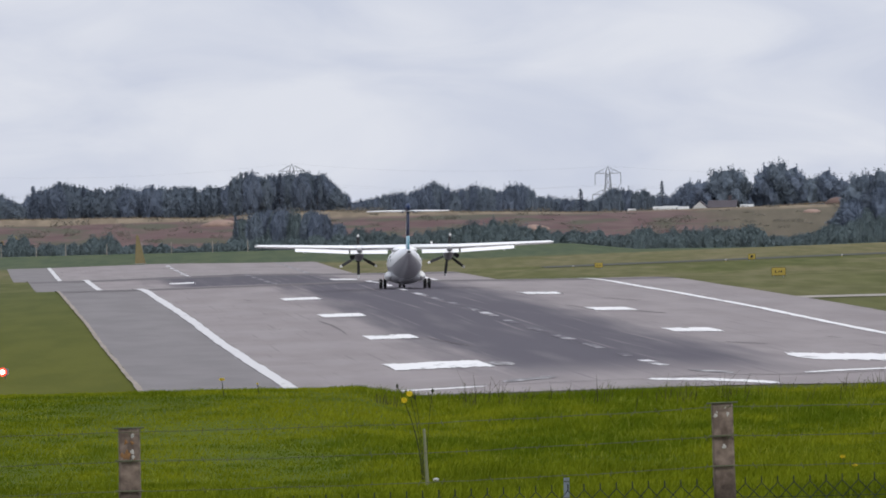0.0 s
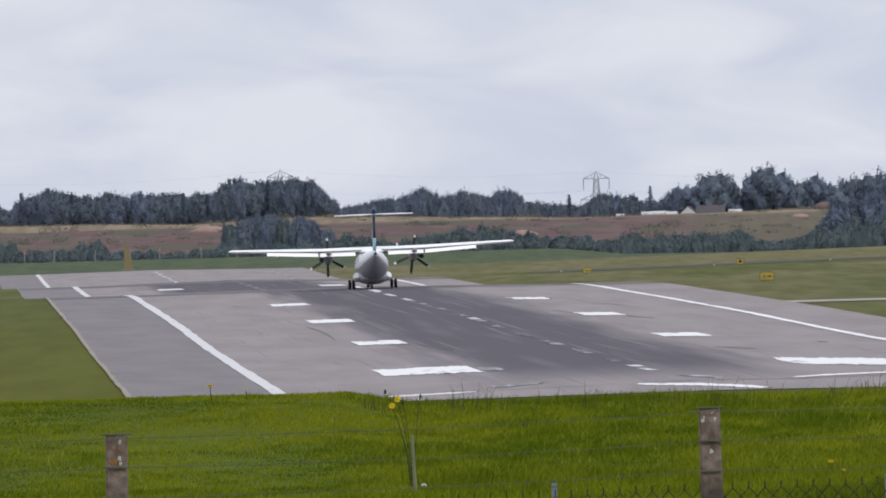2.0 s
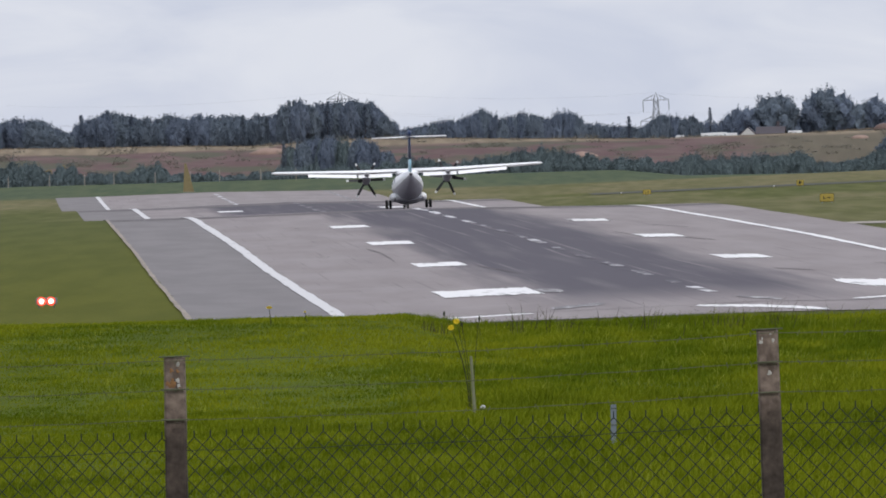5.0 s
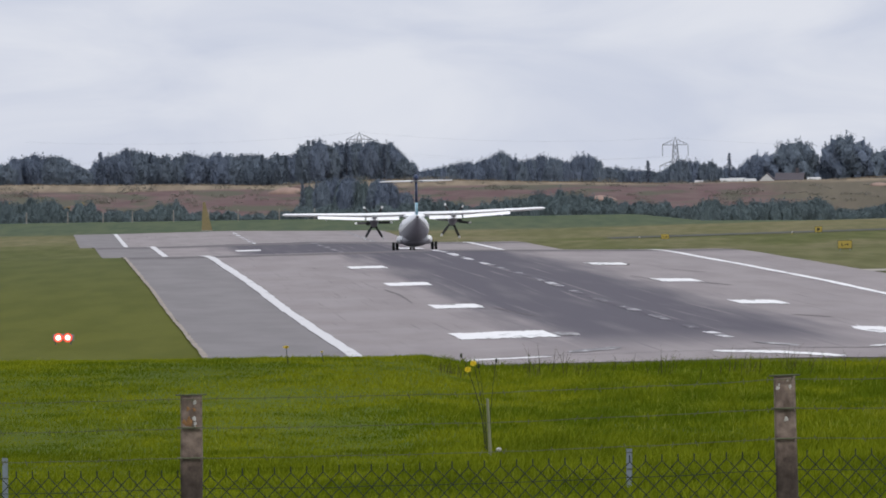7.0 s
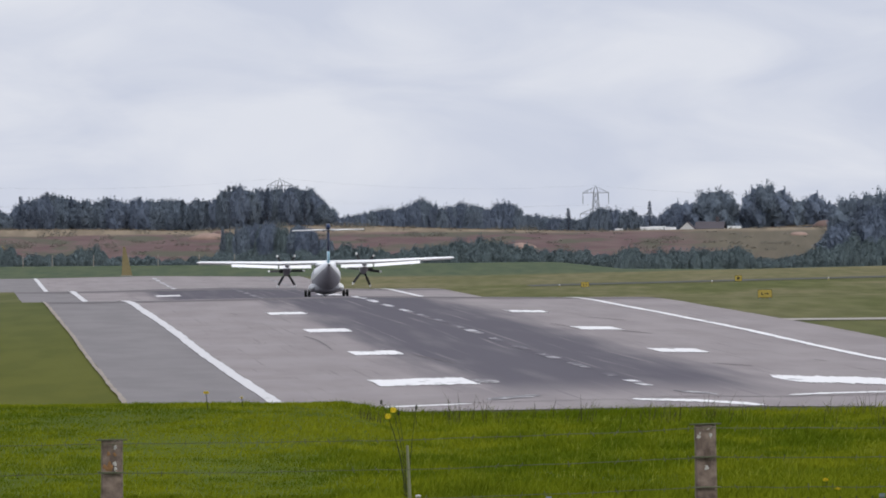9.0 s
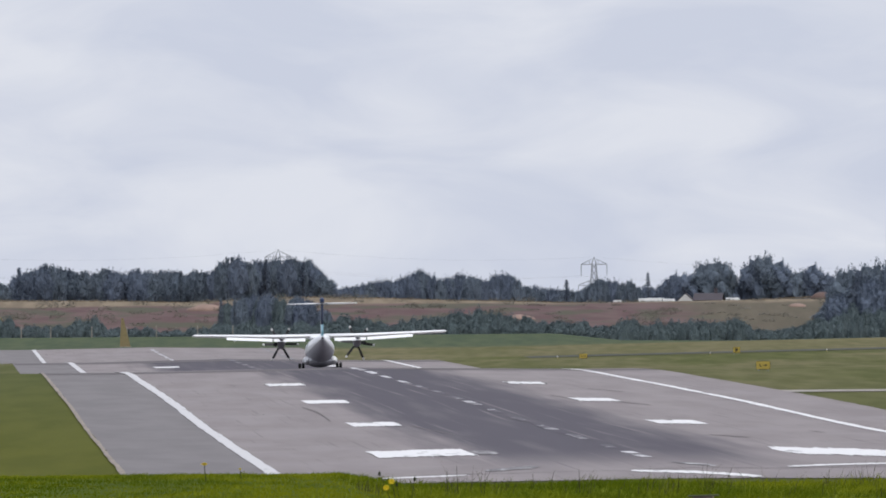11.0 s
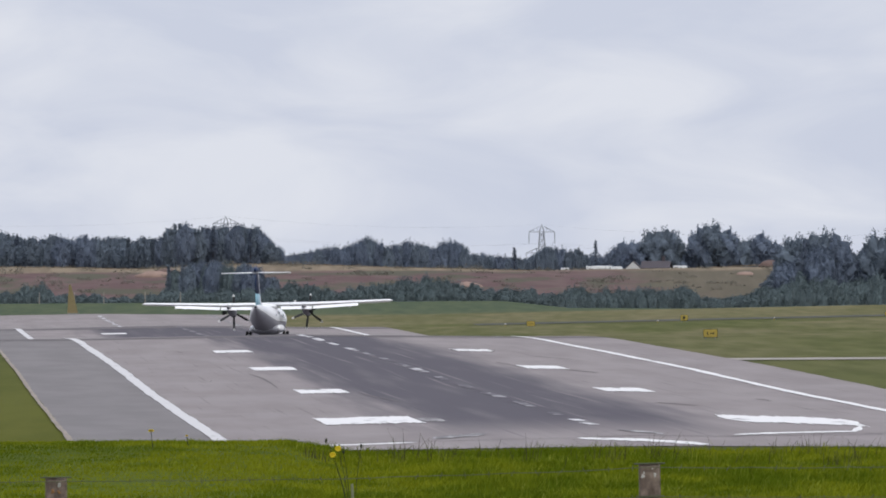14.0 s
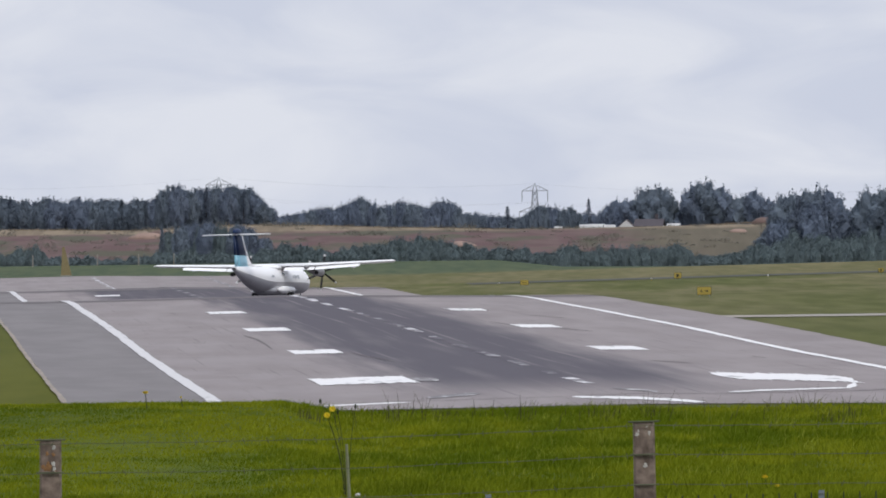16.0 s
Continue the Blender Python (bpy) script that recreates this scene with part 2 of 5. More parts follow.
M_GROUND = ground_material()
M_RUNWAY = runway_material()
M_PAINT = paint_material("white_paint", (0.71, 0.70, 0.695), 0.31)
M_PAINT_WORN = paint_material("worn_white_paint", (0.66, 0.65, 0.66), 0.5)
M_PAINT_FAINT = paint_material("faint_white_paint", (0.30, 0.29, 0.30), 0.56, (0.10, 0.093, 0.106))
M_PAINT_RUBBED = paint_material("rubbed_and_hazed_paint", (0.5, 0.49, 0.49), 0.58, (0.17, 0.16, 0.165))
M_PAINT_GREY = paint_material("dulled_white_paint", (0.56, 0.55, 0.55), 0.28)
M_CREST_SHADE = material("crest_shade", (0.06, 0.06, 0.05), 0.9, dark=0.8, grain=0.6, coarse=0.05)
M_CRACK_CREST = material("crack_and_crest_haze", (0.138, 0.124, 0.124), 0.9, dark=0.7)
M_CONCRETE = material("pale_concrete", (0.34, 0.31, 0.27), 0.9, dark=0.7, grain=1.0, coarse=0.1)
M_WHITE = material("white_aircraft_paint", (0.86, 0.86, 0.86), 0.3, dark=0.95, grain=4, coarse=0.5, spec=0.5)
# the belly grey also holds the underside's shade in its colour
M_BELLY = material("shaded_belly_grey", (0.40, 0.40, 0.42), 0.35, dark=0.9, grain=4, coarse=0.5, spec=0.5)
M_NAVY = material("navy_paint", (0.006, 0.024, 0.085), 0.5, dark=0.8, spec=0.25)
M_TITLE = material("grey_lettering", (0.42, 0.44, 0.47), 0.4, dark=0.9)
M_TEAL = material("light_blue_paint", (0.22, 0.50, 0.62), 0.3, dark=0.85, spec=0.5)
M_RUBBER = material("tyre_rubber", (0.012, 0.012, 0.013), 0.85, dark=0.7)
M_DARK = material("dark_grey_metal", (0.03, 0.03, 0.033), 0.5, dark=0.7)
M_STEEL = material("bare_metal", (0.45, 0.45, 0.46), 0.4, 0.8, dark=0.8)
M_GLASS = material("cabin_glass", (0.01, 0.012, 0.016), 0.12, dark=0.8, spec=0.6)
M_TIP = material("white_blade_tip", (0.7, 0.7, 0.7), 0.5)
M_POST = material("weathered_concrete_post", (0.27, 0.205, 0.17), 0.95, tint=(0.085, 0.062, 0.05), grain=28, coarse=6, bump=0.4)


def darken_foot(m, z0, z1, factor):
    """Darkens the colour up to an uneven height above the foot."""
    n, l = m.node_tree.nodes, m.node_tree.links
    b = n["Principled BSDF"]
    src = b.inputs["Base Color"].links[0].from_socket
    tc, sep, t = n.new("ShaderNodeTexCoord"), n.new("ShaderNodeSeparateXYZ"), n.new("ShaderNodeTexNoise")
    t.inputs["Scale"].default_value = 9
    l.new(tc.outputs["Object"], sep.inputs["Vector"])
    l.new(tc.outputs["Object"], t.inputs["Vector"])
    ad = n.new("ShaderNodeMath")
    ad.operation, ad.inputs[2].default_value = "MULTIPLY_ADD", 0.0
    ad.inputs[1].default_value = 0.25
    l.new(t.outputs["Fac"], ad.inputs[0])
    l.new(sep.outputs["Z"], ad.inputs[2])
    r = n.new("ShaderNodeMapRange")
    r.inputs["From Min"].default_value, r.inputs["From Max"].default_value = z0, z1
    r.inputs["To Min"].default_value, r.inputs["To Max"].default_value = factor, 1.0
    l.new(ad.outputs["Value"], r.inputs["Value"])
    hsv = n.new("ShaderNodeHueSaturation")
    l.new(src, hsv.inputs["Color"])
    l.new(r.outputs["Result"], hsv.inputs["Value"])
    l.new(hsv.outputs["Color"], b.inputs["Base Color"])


darken_foot(M_POST, 1.66, 1.84, 0.3)
M_WIRE = material("rusty_galvanised_wire", (0.11, 0.115, 0.07), 0.8, 0.0, dark=0.6, grain=30, coarse=5)
M_MESH = material("dark_green_mesh_wire", (0.014, 0.022, 0.016), 0.6, dark=0.7, grain=30, coarse=5)
M_GALV = material("galvanised_steel", (0.22, 0.25, 0.29), 0.5, 0.4, dark=0.75, grain=20, coarse=3)
M_STICK = material("bleached_stick", (0.21, 0.215, 0.13), 0.9, dark=0.75, grain=25, coarse=4)
M_LICHEN = material("pale_lichen", (0.46, 0.44, 0.41), 0.95, dark=0.8, grain=30, coarse=8)
M_OCHRE = material("ochre_lichen", (0.27, 0.14, 0.06), 0.95, dark=0.6, grain=30, coarse=8)
M_YELLOW = material("sign_yellow", (0.38, 0.29, 0.06), 0.5, dark=0.85)
M_MARKER = material("faded_yellow_paint", (0.25, 0.20, 0.10), 0.7, dark=0.7)
M_BLACK = material("sign_black", (0.02, 0.02, 0.02), 0.6)
M_GRASS = leaf_material("grass_blade", (0.190, 0.211, 0.009), (0.085, 0.120, 0.005), 0.3, 0, (0.8, 0.16, 1), 0.08, 0.17)
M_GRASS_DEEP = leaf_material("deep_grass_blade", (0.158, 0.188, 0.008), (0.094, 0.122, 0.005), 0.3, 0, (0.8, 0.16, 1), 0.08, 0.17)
M_STRAW = leaf_material("straw_stem", (0.085, 0.085, 0.035), (0.05, 0.05, 0.022), 0.2, 0)
M_DRY = leaf_material("dry_grass", (0.21, 0.175, 0.13), (0.17, 0.14, 0.10), 0.05, 0, island=0.05)
M_SCRUB = leaf_material("scrub", (0.19, 0.18, 0.15), (0.16, 0.15, 0.125), 0.4, 0.1)
# pod grey takes in underside shade and exhaust soot
M_NACELLE = material("shaded_engine_grey", (0.30, 0.30, 0.31), 0.4, dark=0.6, grain=3, coarse=0.8)
M_BORDER = material("pale_border_stones", (0.33, 0.285, 0.235), 0.95, dark=0.6, grain=1.2, coarse=0.15)
M_STRAW_GREEN = leaf_material("pale_grass_blade", (0.25, 0.27, 0.035), (0.16, 0.20, 0.02), 0.3, 0)
M_STEM = leaf_material("weed_stem", (0.05, 0.055, 0.03), (0.03, 0.035, 0.02), 0.1, 0)
M_PETAL = leaf_material("yellow_petal", (0.80, 0.66, 0.04), (0.75, 0.58, 0.04), 0.3, 0)
M_BARK = material("bark", (0.06, 0.05, 0.045), 0.95, dark=0.6)
# distance haze is put into these pale, bluish leaf colours
M_LEAF = leaf_material("hazed_leaf", (0.158, 0.192, 0.230), (0.128, 0.160, 0.200), 0.2, 0.12, island=0.05)
M_LEAF_B = leaf_material("hazed_bluish_leaf", (0.149, 0.180, 0.232), (0.121, 0.151, 0.204), 0.2, 0.12, island=0.05)
M_BUSH = leaf_material("hazed_hedge_leaf", (0.138, 0.174, 0.178), (0.112, 0.146, 0.156), 0.2, 0.12, island=0.05)
M_ROOF = material("dark_roof_tile", (0.085, 0.075, 0.085), 0.85, dark=0.75)
M_RENDER = material("white_render", (0.55, 0.55, 0.53), 0.85, dark=0.85)
M_PYLON = material("grey_lattice_steel", (0.30, 0.32, 0.35), 0.6, 0.2, dark=0.8)


# ---- building helpers ----
def part(name, bm, mat, parent=None, label="", smooth=False):
    me = bpy.data.meshes.new(name)
    bmesh.ops.recalc_face_normals(bm, faces=bm.faces[:])
    bm.to_mesh(me)
    bm.free()
    me.materials.append(mat)
    if smooth:
        me.polygons.foreach_set("use_smooth", [True] * len(me.polygons))
    ob = new(name, me)
    if parent:
        ob.parent = parent
    if label:
        ob["label"] = label
    return ob


def grid_mesh(name, pts, mat, smooth=True):
    """pts: array rows x cols x 3."""
    r, c = pts.shape[:2]
    me = bpy.data.meshes.new(name)
    idx = np.arange(r * c).reshape(r, c)
    quads = np.stack([idx[:-1, :-1], idx[:-1, 1:], idx[1:, 1:], idx[1:, :-1]], -1).reshape(-1, 4)
    me.from_pydata(pts.reshape(-1, 3).tolist(), [], quads.tolist())
    me.materials.append(mat)
    if smooth:
        me.polygons.foreach_set("use_smooth", [True] * len(me.polygons))
    return new(name, me)


def add_box(bm, size, at, bevel=0.0, turn=None):
    m = Matrix.Translation(at) @ (turn or Matrix()) @ Matrix.Diagonal((*size, 1))
    geom = bmesh.ops.create_cube(bm, size=1, matrix=m)
    if bevel:
        es = list({e for v in geom["verts"] for e in v.link_edges})
        bmesh.ops.bevel(bm, geom=es, offset=bevel, segments=2, affect="EDGES")
    return bm


def add_tube(bm, a, b, r1, r2=None, seg=8):
    a, b = Vector(a), Vector(b)
    q = (b - a).to_track_quat("Z", "Y").to_matrix().to_4x4()
    bmesh.ops.create_cone(bm, cap_ends=True, segments=seg, radius1=r1, radius2=r1 if r2 is None else r2,
                          depth=(b - a).length, matrix=Matrix.Translation((a + b) / 2) @ q)
    return bm


def loft(bm, rings, cap=True):
    """Joins rings of points (all of one length) into a skin."""
    vs = [[bm.verts.new(p) for p in ring] for ring in rings]
    k = len(vs[0])
    for a, b in zip(vs, vs[1:]):
        for i in range(k):
            bm.faces.new((a[i], a[(i + 1) % k], b[(i + 1) % k], b[i]))
    if cap:
        bm.faces.new(vs[0])
        bm.faces.new(vs[-1])
    return bm


def thing(name, m, label, category, group="", kind=""):
    e = new(name)
    e.matrix_basis = m
    return tagged(e, label, category, group, kind)


# ---- the lie of the land ----
# distance ahead and height of the ground, along the runway's edges
PROFILE = np.array([
    (-400, 7.0), (0, 7.2), (85, 7.25), (120, 7.58), (160, 7.77), (200, 7.85), (215, 7.80), (260, 7.0), (400, 4.6), (600, 2.2), (800, 0.95),
    (900, 1.18), (1000, 1.56), (1160, 2.23), (1304, 3.08), (1458, 3.78), (1530, 4.06), (1600, 4.38), (1640, 4.48), (1690, 4.40), (1741, 4.18), (1780, 3.90),
    (1830, 3.42), (1880, 3.05), (1950, 2.85), (2050, 2.8), (2150, 2.95), (2250, 3.3), (2340, 3.62), (2400, 3.5), (2550, 2.7), (2750, 2.1), (2900, 2.0),
    (3080, 2.85), (3230, 3.68), (3350, 3.75), (3500, 3.75), (3540, 4.6), (3600, 9.0), (3660, 12.2), (3715, 13.1), (3760, 11.2), (3800, 10.4), (3900, 9.0), (4300, 7.0), (4990, 6.0)])
D_FINE = np.concatenate([np.arange(-400, 60, 20), np.arange(60, 240, 2.0), np.arange(240, 860, 10), np.arange(860, 3440, 10), np.arange(3440, 3760, 5), np.arange(3760, 4991, 30)])
_raw = np.interp(np.arange(-500, 5000, 2.0), PROFILE[:, 0], PROFILE[:, 1])
_smooth = np.convolve(np.pad(_raw, 12, mode="edge"), np.ones(25) / 25, mode="valid")
_d = np.arange(-500, 5000, 2.0)


BROW_X = [-103, -78, -53, -29, -10, 8, 33, 58, 77, 88]
BROW_Z = [0.95, 0.73, 0.25, 1.0, 0.77, 0.02, -0.46, -0.8, -0.1, 0.4]


def ground_z(x, d):
    x, d = np.asarray(x, float), np.asarray(d, float)
    near = np.interp(d, PROFILE[:, 0], PROFILE[:, 1])
    z = np.where(d < 300, near, np.interp(d, _d, _smooth))
    v = x - axis(d)
    crown = 0.32 * np.clip(1 - np.abs(v) / 22.5, 0, 1) * np.clip((d - 850) / 50, 0, 1) * np.clip((3300 - d) / 50, 0, 1)
    rise = 0.017 * np.clip(x - 8, 0, 120) * np.clip((d - 1700) / 500, 0, 1) * np.clip((3500 - d) / 300, 0, 1)
    swell = 0.24 * np.clip((-0.3 - x) / 0.8, 0, 1) * np.exp(-((d - 200) / 22) ** 2)
    # green strip climbing to the hedge, and the uneven top of the bank
    foot = 2.05 * np.clip((d - 3262) / 215, 0, 1) * np.clip((44 - x) / 18, 0, 1) * np.clip((3560 - d) / 80, 0, 1)
    brow = np.interp(x, BROW_X, BROW_Z) * np.clip((d - 3560) / 140, 0, 1)
    ripple = 0.15 * np.sin(x * 0.11 + 1.0) * np.sin(x * 0.043) * np.clip((d - 3520) / 80, 0, 1)
    return z + crown + rise + swell + ripple + foot + brow


def gz(x, d):
    return float(ground_z(x, d))


COLS = np.unique(np.concatenate([np.arange(-900, -100, 40), np.arange(-100, -75, 5), np.arange(-75, -10, 0.75), np.arange(-38, -32, 0.12), np.arange(-10, 100, 2.5), np.arange(100, 901, 40), [-22.5, 0, 22.5]]))


def build_ground():
    dd, vv = np.meshgrid(D_FINE, COLS, indexing="ij")
    xx = axis(dd) + vv
    pts = np.stack([xx, dd, ground_z(xx, dd)], -1)
    ob = grid_mesh("ground", pts, M_GROUND)
    return tagged(ob, "grassy airfield ground rising to a far bank of red earth", "ground", kind="structure")


def strip(name, d0, d1, v0, v1, mat, lift, parent=None, cols=None, label=""):
    """A thin layer laid on the ground along the runway, with a small thickness at its rim."""
    ds = np.array([d0] + [d for d in D_FINE if d0 < d < d1] + [d1])
    vs = np.array(cols if cols is not None else [v0] + [c for c in (-22.5, 0, 22.5) if v0 < c < v1] + [v1], float)
    dd, vv = np.meshgrid(ds, vs, indexing="ij")
    xx = axis(dd) + vv
    ob = grid_mesh(name, np.stack([xx, dd, ground_z(xx, dd) + lift], -1), mat)
    if parent:
        ob.parent = parent
    if label:
        ob["label"] = label
    return ob


build_ground()


def ragged(ob, along, across, seed):
    """Wears the rim of a painted marking."""
    rng = random.Random(seed)
    for v in ob.data.vertices:
        dy = rng.uniform(-along, along)
        v.co.y += dy
        v.co.x += AXS * dy + rng.uniform(-across, across)
    return ob


def ribbon(name, pts, half_d, half_v, mat, lift, parent, label="", seed=0):
    """A narrow wandering band laid on the runway through points (distance, side)."""
    rng = random.Random(seed)
    fine = []
    for (d0, v0), (d1, v1) in zip(pts, pts[1:]):
        for k in range(12):
            fine.append((d0 + (d1 - d0) * k / 12, v0 + (v1 - v0) * k / 12))
    fine.append(pts[-1])
    rows = []
    for k, (d, v) in enumerate(fine):
        taper = min(1.0, 0.25 + 0.25 * min(k, len(fine) - 1 - k)) * rng.uniform(0.75, 1.2)
        row = []
        for e in (-1, 1):
            dd, vv = d + e * half_d * taper, v + e * half_v * taper
            x = axis(dd) + vv
            row.append((x, dd, gz(x, dd) + lift))
        rows.append(row)
    ob = grid_mesh(name, np.array(rows), mat)
    ob.parent = parent
    if label:
        ob["label"] = label
    return ob


def build_runway():
    rw = strip("runway", 880, 3260, -29.0, 29.0, M_RUNWAY, 0.05, cols=[-29.9, -22.5, -11, 0, 11, 22.5, 29.0])
    rng = random.Random(77)
    for v in rw.data.vertices:
        if abs(v.co.x - axis(v.co.y)) > 28:
            v.co.x += rng.uniform(-0.07, 0.07)
    tagged(rw, "pale worn asphalt runway with a dark rubber band", "runway", kind="structure")
    # the right line beyond 2420 m is dulled to carry the haze
    for v0, v1, paint, d0, d1 in ((-22.25, -21.5, M_PAINT_GREY, 885, 3250), (21.25, 22.0, M_PAINT, 885, 2420), (21.25, 22.0, M_PAINT_RUBBED, 2420, 3250)):
        ragged(strip("edge_line", d0, d1, v0, v1, paint, 0.08, rw, label="white painted side line with ragged edges"), 0, 0.07, int(v0))
    ragged(strip("border_strip", 885, 1660, -30.18, -29.88, M_BORDER, 0.09, rw, label="pale stony pavement border"), 0, 0.06, 5)
    for k, d in enumerate((1152, 1296, 1450)):
        for s in (-1, 1):
            bar = [s * 10.35 + 1.6 * q for q in np.linspace(-1, 1, 17)]
            ragged(strip("touchdown_bar", d - 3, d + 21, 0, 0, M_PAINT, 0.08, rw, cols=bar, label="white touchdown zone bar with worn edges"), 3.6, 0.07, k * 2 + s)
    ragged(strip("aiming_bar", 985, 1016, 0, 0, M_PAINT, 0.08, rw, cols=np.linspace(-14.6, -8.8, 33), label="wide white aiming bar with worn edges"), 4.5, 0.06, 31)
    ragged(strip("worn_mark", 990, 1008, 0, 0, M_PAINT_RUBBED, 0.08, rw, cols=np.linspace(-8.8, -7.4, 5), label="worn end of the white aiming bar"), 3.0, 0.15, 32)
    # the other aiming bar is rubbed away but for a hooked outline
    ribbon("aiming_bar", [(1000, 9.2), (996, 11.0), (992, 13.2), (988, 15.0), (980, 15.9)], 19, 0, M_PAINT, 0.08, rw, "broad worn white aiming bar", 8)
    ribbon("aiming_hook", [(996, 15.6), (978, 16.0), (958, 15.0), (941, 13.5)], 9, 0.45, M_PAINT, 0.082, rw, "curved white end of a worn bar", 9)
    ribbon("aiming_rim", [(940, 13.6), (935, 11.3), (928, 8.2), (920, 5.9)], 2.6, 0, M_PAINT, 0.084, rw, "thin white remains of a painted bar", 10)
    ends = ((1601, 1650, 0), (1556, 1586, 0), (1507, 1537, 0), (1444, 1476, 0), (1396, 1424, 1), (1348, 1376, 1), (1299, 1327, 1), (1262, 1290, 0), (1212, 1232, 1), (1160, 1184, 1), (1105, 1134, 2),
            (1052, 1080, 2), (1008, 1022, 1), (960, 988, 0))
    for k, (d0, d1, worn) in enumerate(ends):
        ragged(strip("centre_dash", d0, d1, 0, 0, (M_PAINT_WORN, M_PAINT_FAINT, M_PAINT_FAINT)[worn], 0.08, rw, cols=np.linspace(-0.32, 0.32, 4)), 2.0, 0.12, 40 + k)
    for d in range(1700, 3200, 50):
        strip("centre_dash", d, d + 30, -0.38, 0.38, M_PAINT_FAINT if d < 2900 else M_PAINT_WORN, 0.08, rw)
    ribbon("threshold_line", [(896, -16.8), (899, -14.2), (902, -11.9)], 2.2, 0, M_PAINT, 0.08, rw, "thin white cross line", 11)
    ribbon("worn_mark", [(917, -10.6), (924, -9.0), (931, -7.2)], 5.0, 0, M_PAINT_RUBBED, 0.08, rw, "worn remains of a white mark", 12)
    ribbon("worn_mark", [(938, 0.4), (930, 1.3), (924, 2.2)], 5.0, 0, M_PAINT_RUBBED, 0.08, rw, "worn remains of a white mark", 13)
    ribbon("threshold_bar", [(905, -3.2), (901, -1.8), (893, 0.6), (884, 2.8)], 4.2, 0, M_PAINT, 0.08, rw, "white slanting bar near the runway end", 14)
    for s in (-1, 1):
        ragged(strip("touchdown_bar", 2190, 2214, 0, 0, M_PAINT, 0.08, rw, cols=[s * 10.5 + 1.6 * q for q in np.linspace(-1, 1, 7)]), 1.5, 0.1, 60 + s)
    # dark pavement joints, sealed cracks and stains
    ribbon("joint", [(912, -2.7), (914, 5.9), (927, 12.7), (933, 15.2), (942, 20.5), (950, 26)], 0.5, 0, M_CRACK_CREST, 0.075, rw, "dark pavement joint", 15)
    ribbon("joint", [(908, -3.0), (906, -8.0), (905, -16.0)], 0.4, 0, M_CRACK_CREST, 0.075, rw, "dark pavement joint", 16)
    # dark edge that heat haze gives each crest, painted as bands
    strip("crest_haze_line", 1618, 1652, 0, 0, M_CRACK_CREST, 0.07, rw, cols=[-29.7, -22.5, -11, 0, 11, 22.5, 28.8], label="dark heat haze edge painted along the hump of the runway")
    strip("crest_haze_line", 2300, 2338, 0, 0, M_CRACK_CREST, 0.07, rw, cols=[-29.7, -22.5, -11, 0, 11, 22.5, 28.8], label="dark heat haze edge painted along the far crest of the runway")
    cracks = (((1272, -12.9), (1241, -12.5), (1209, -12.6), (1183, -12.8)), ((1288, 11.5), (1277, 12.4), (1268, 13.2)), ((1083, 9.0), (1076, 9.8), (1067, 11.0)), ((1405, 13.6), (1390, 14.5), (1375, 15.6)),
              ((1236, -16.4), (1226, -16.7)), ((1345, 8.2), (1320, 8.6), (1290, 9.3)), ((1110, 16.8), (1098, 17.3)), ((1470, -15.0), (1455, -14.6)), ((1150, -8.2), (1120, -7.6), (1090, -6.9)))
    for k, pts in enumerate(cracks):
        ribbon("crack", list(pts), 1.1, 0.06, M_CRACK_CREST, 0.075, rw, "dark sealed crack", 20 + k)
    return rw


RUNWAY = build_runway()


def spot(bearing, d):
    """A place at that bearing (milliradians right of straight ahead) and distance, on the ground."""
    x = bearing / 1000 * d
    return x, d, gz(x, d)


# ---- the airliner ----
def ring(y, w, h, zc, k=20, flat=0.0):
    pts = []
    for i in range(k):
        a = 2 * math.pi * i / k
        z = math.sin(a) * h
        pts.append((math.cos(a) * w, y, zc + (z if z > 0 else z * (1 - flat))))
    return pts


def foil(bm, sections):
    """sections: centre of leading edge (x, y, z), chord, thickness; chord runs to -y; up is the thickness way (x or z)."""
    rings = []
    for (x, y, z), chord, thick, way in sections:
        prof = [(0, 0), (0.08, 0.42), (0.3, 0.5), (0.65, 0.3), (1, 0.03), (1, -0.03), (0.65, -0.25), (0.3, -0.4), (0.08, -0.34)]
        rings.append([(x + (p * thick if way == "x" else 0), y - c * chord, z + (p * thick if way == "z" else 0)) for c, p in prof])
    return loft(bm, rings)


PLANE_PARTS = {}


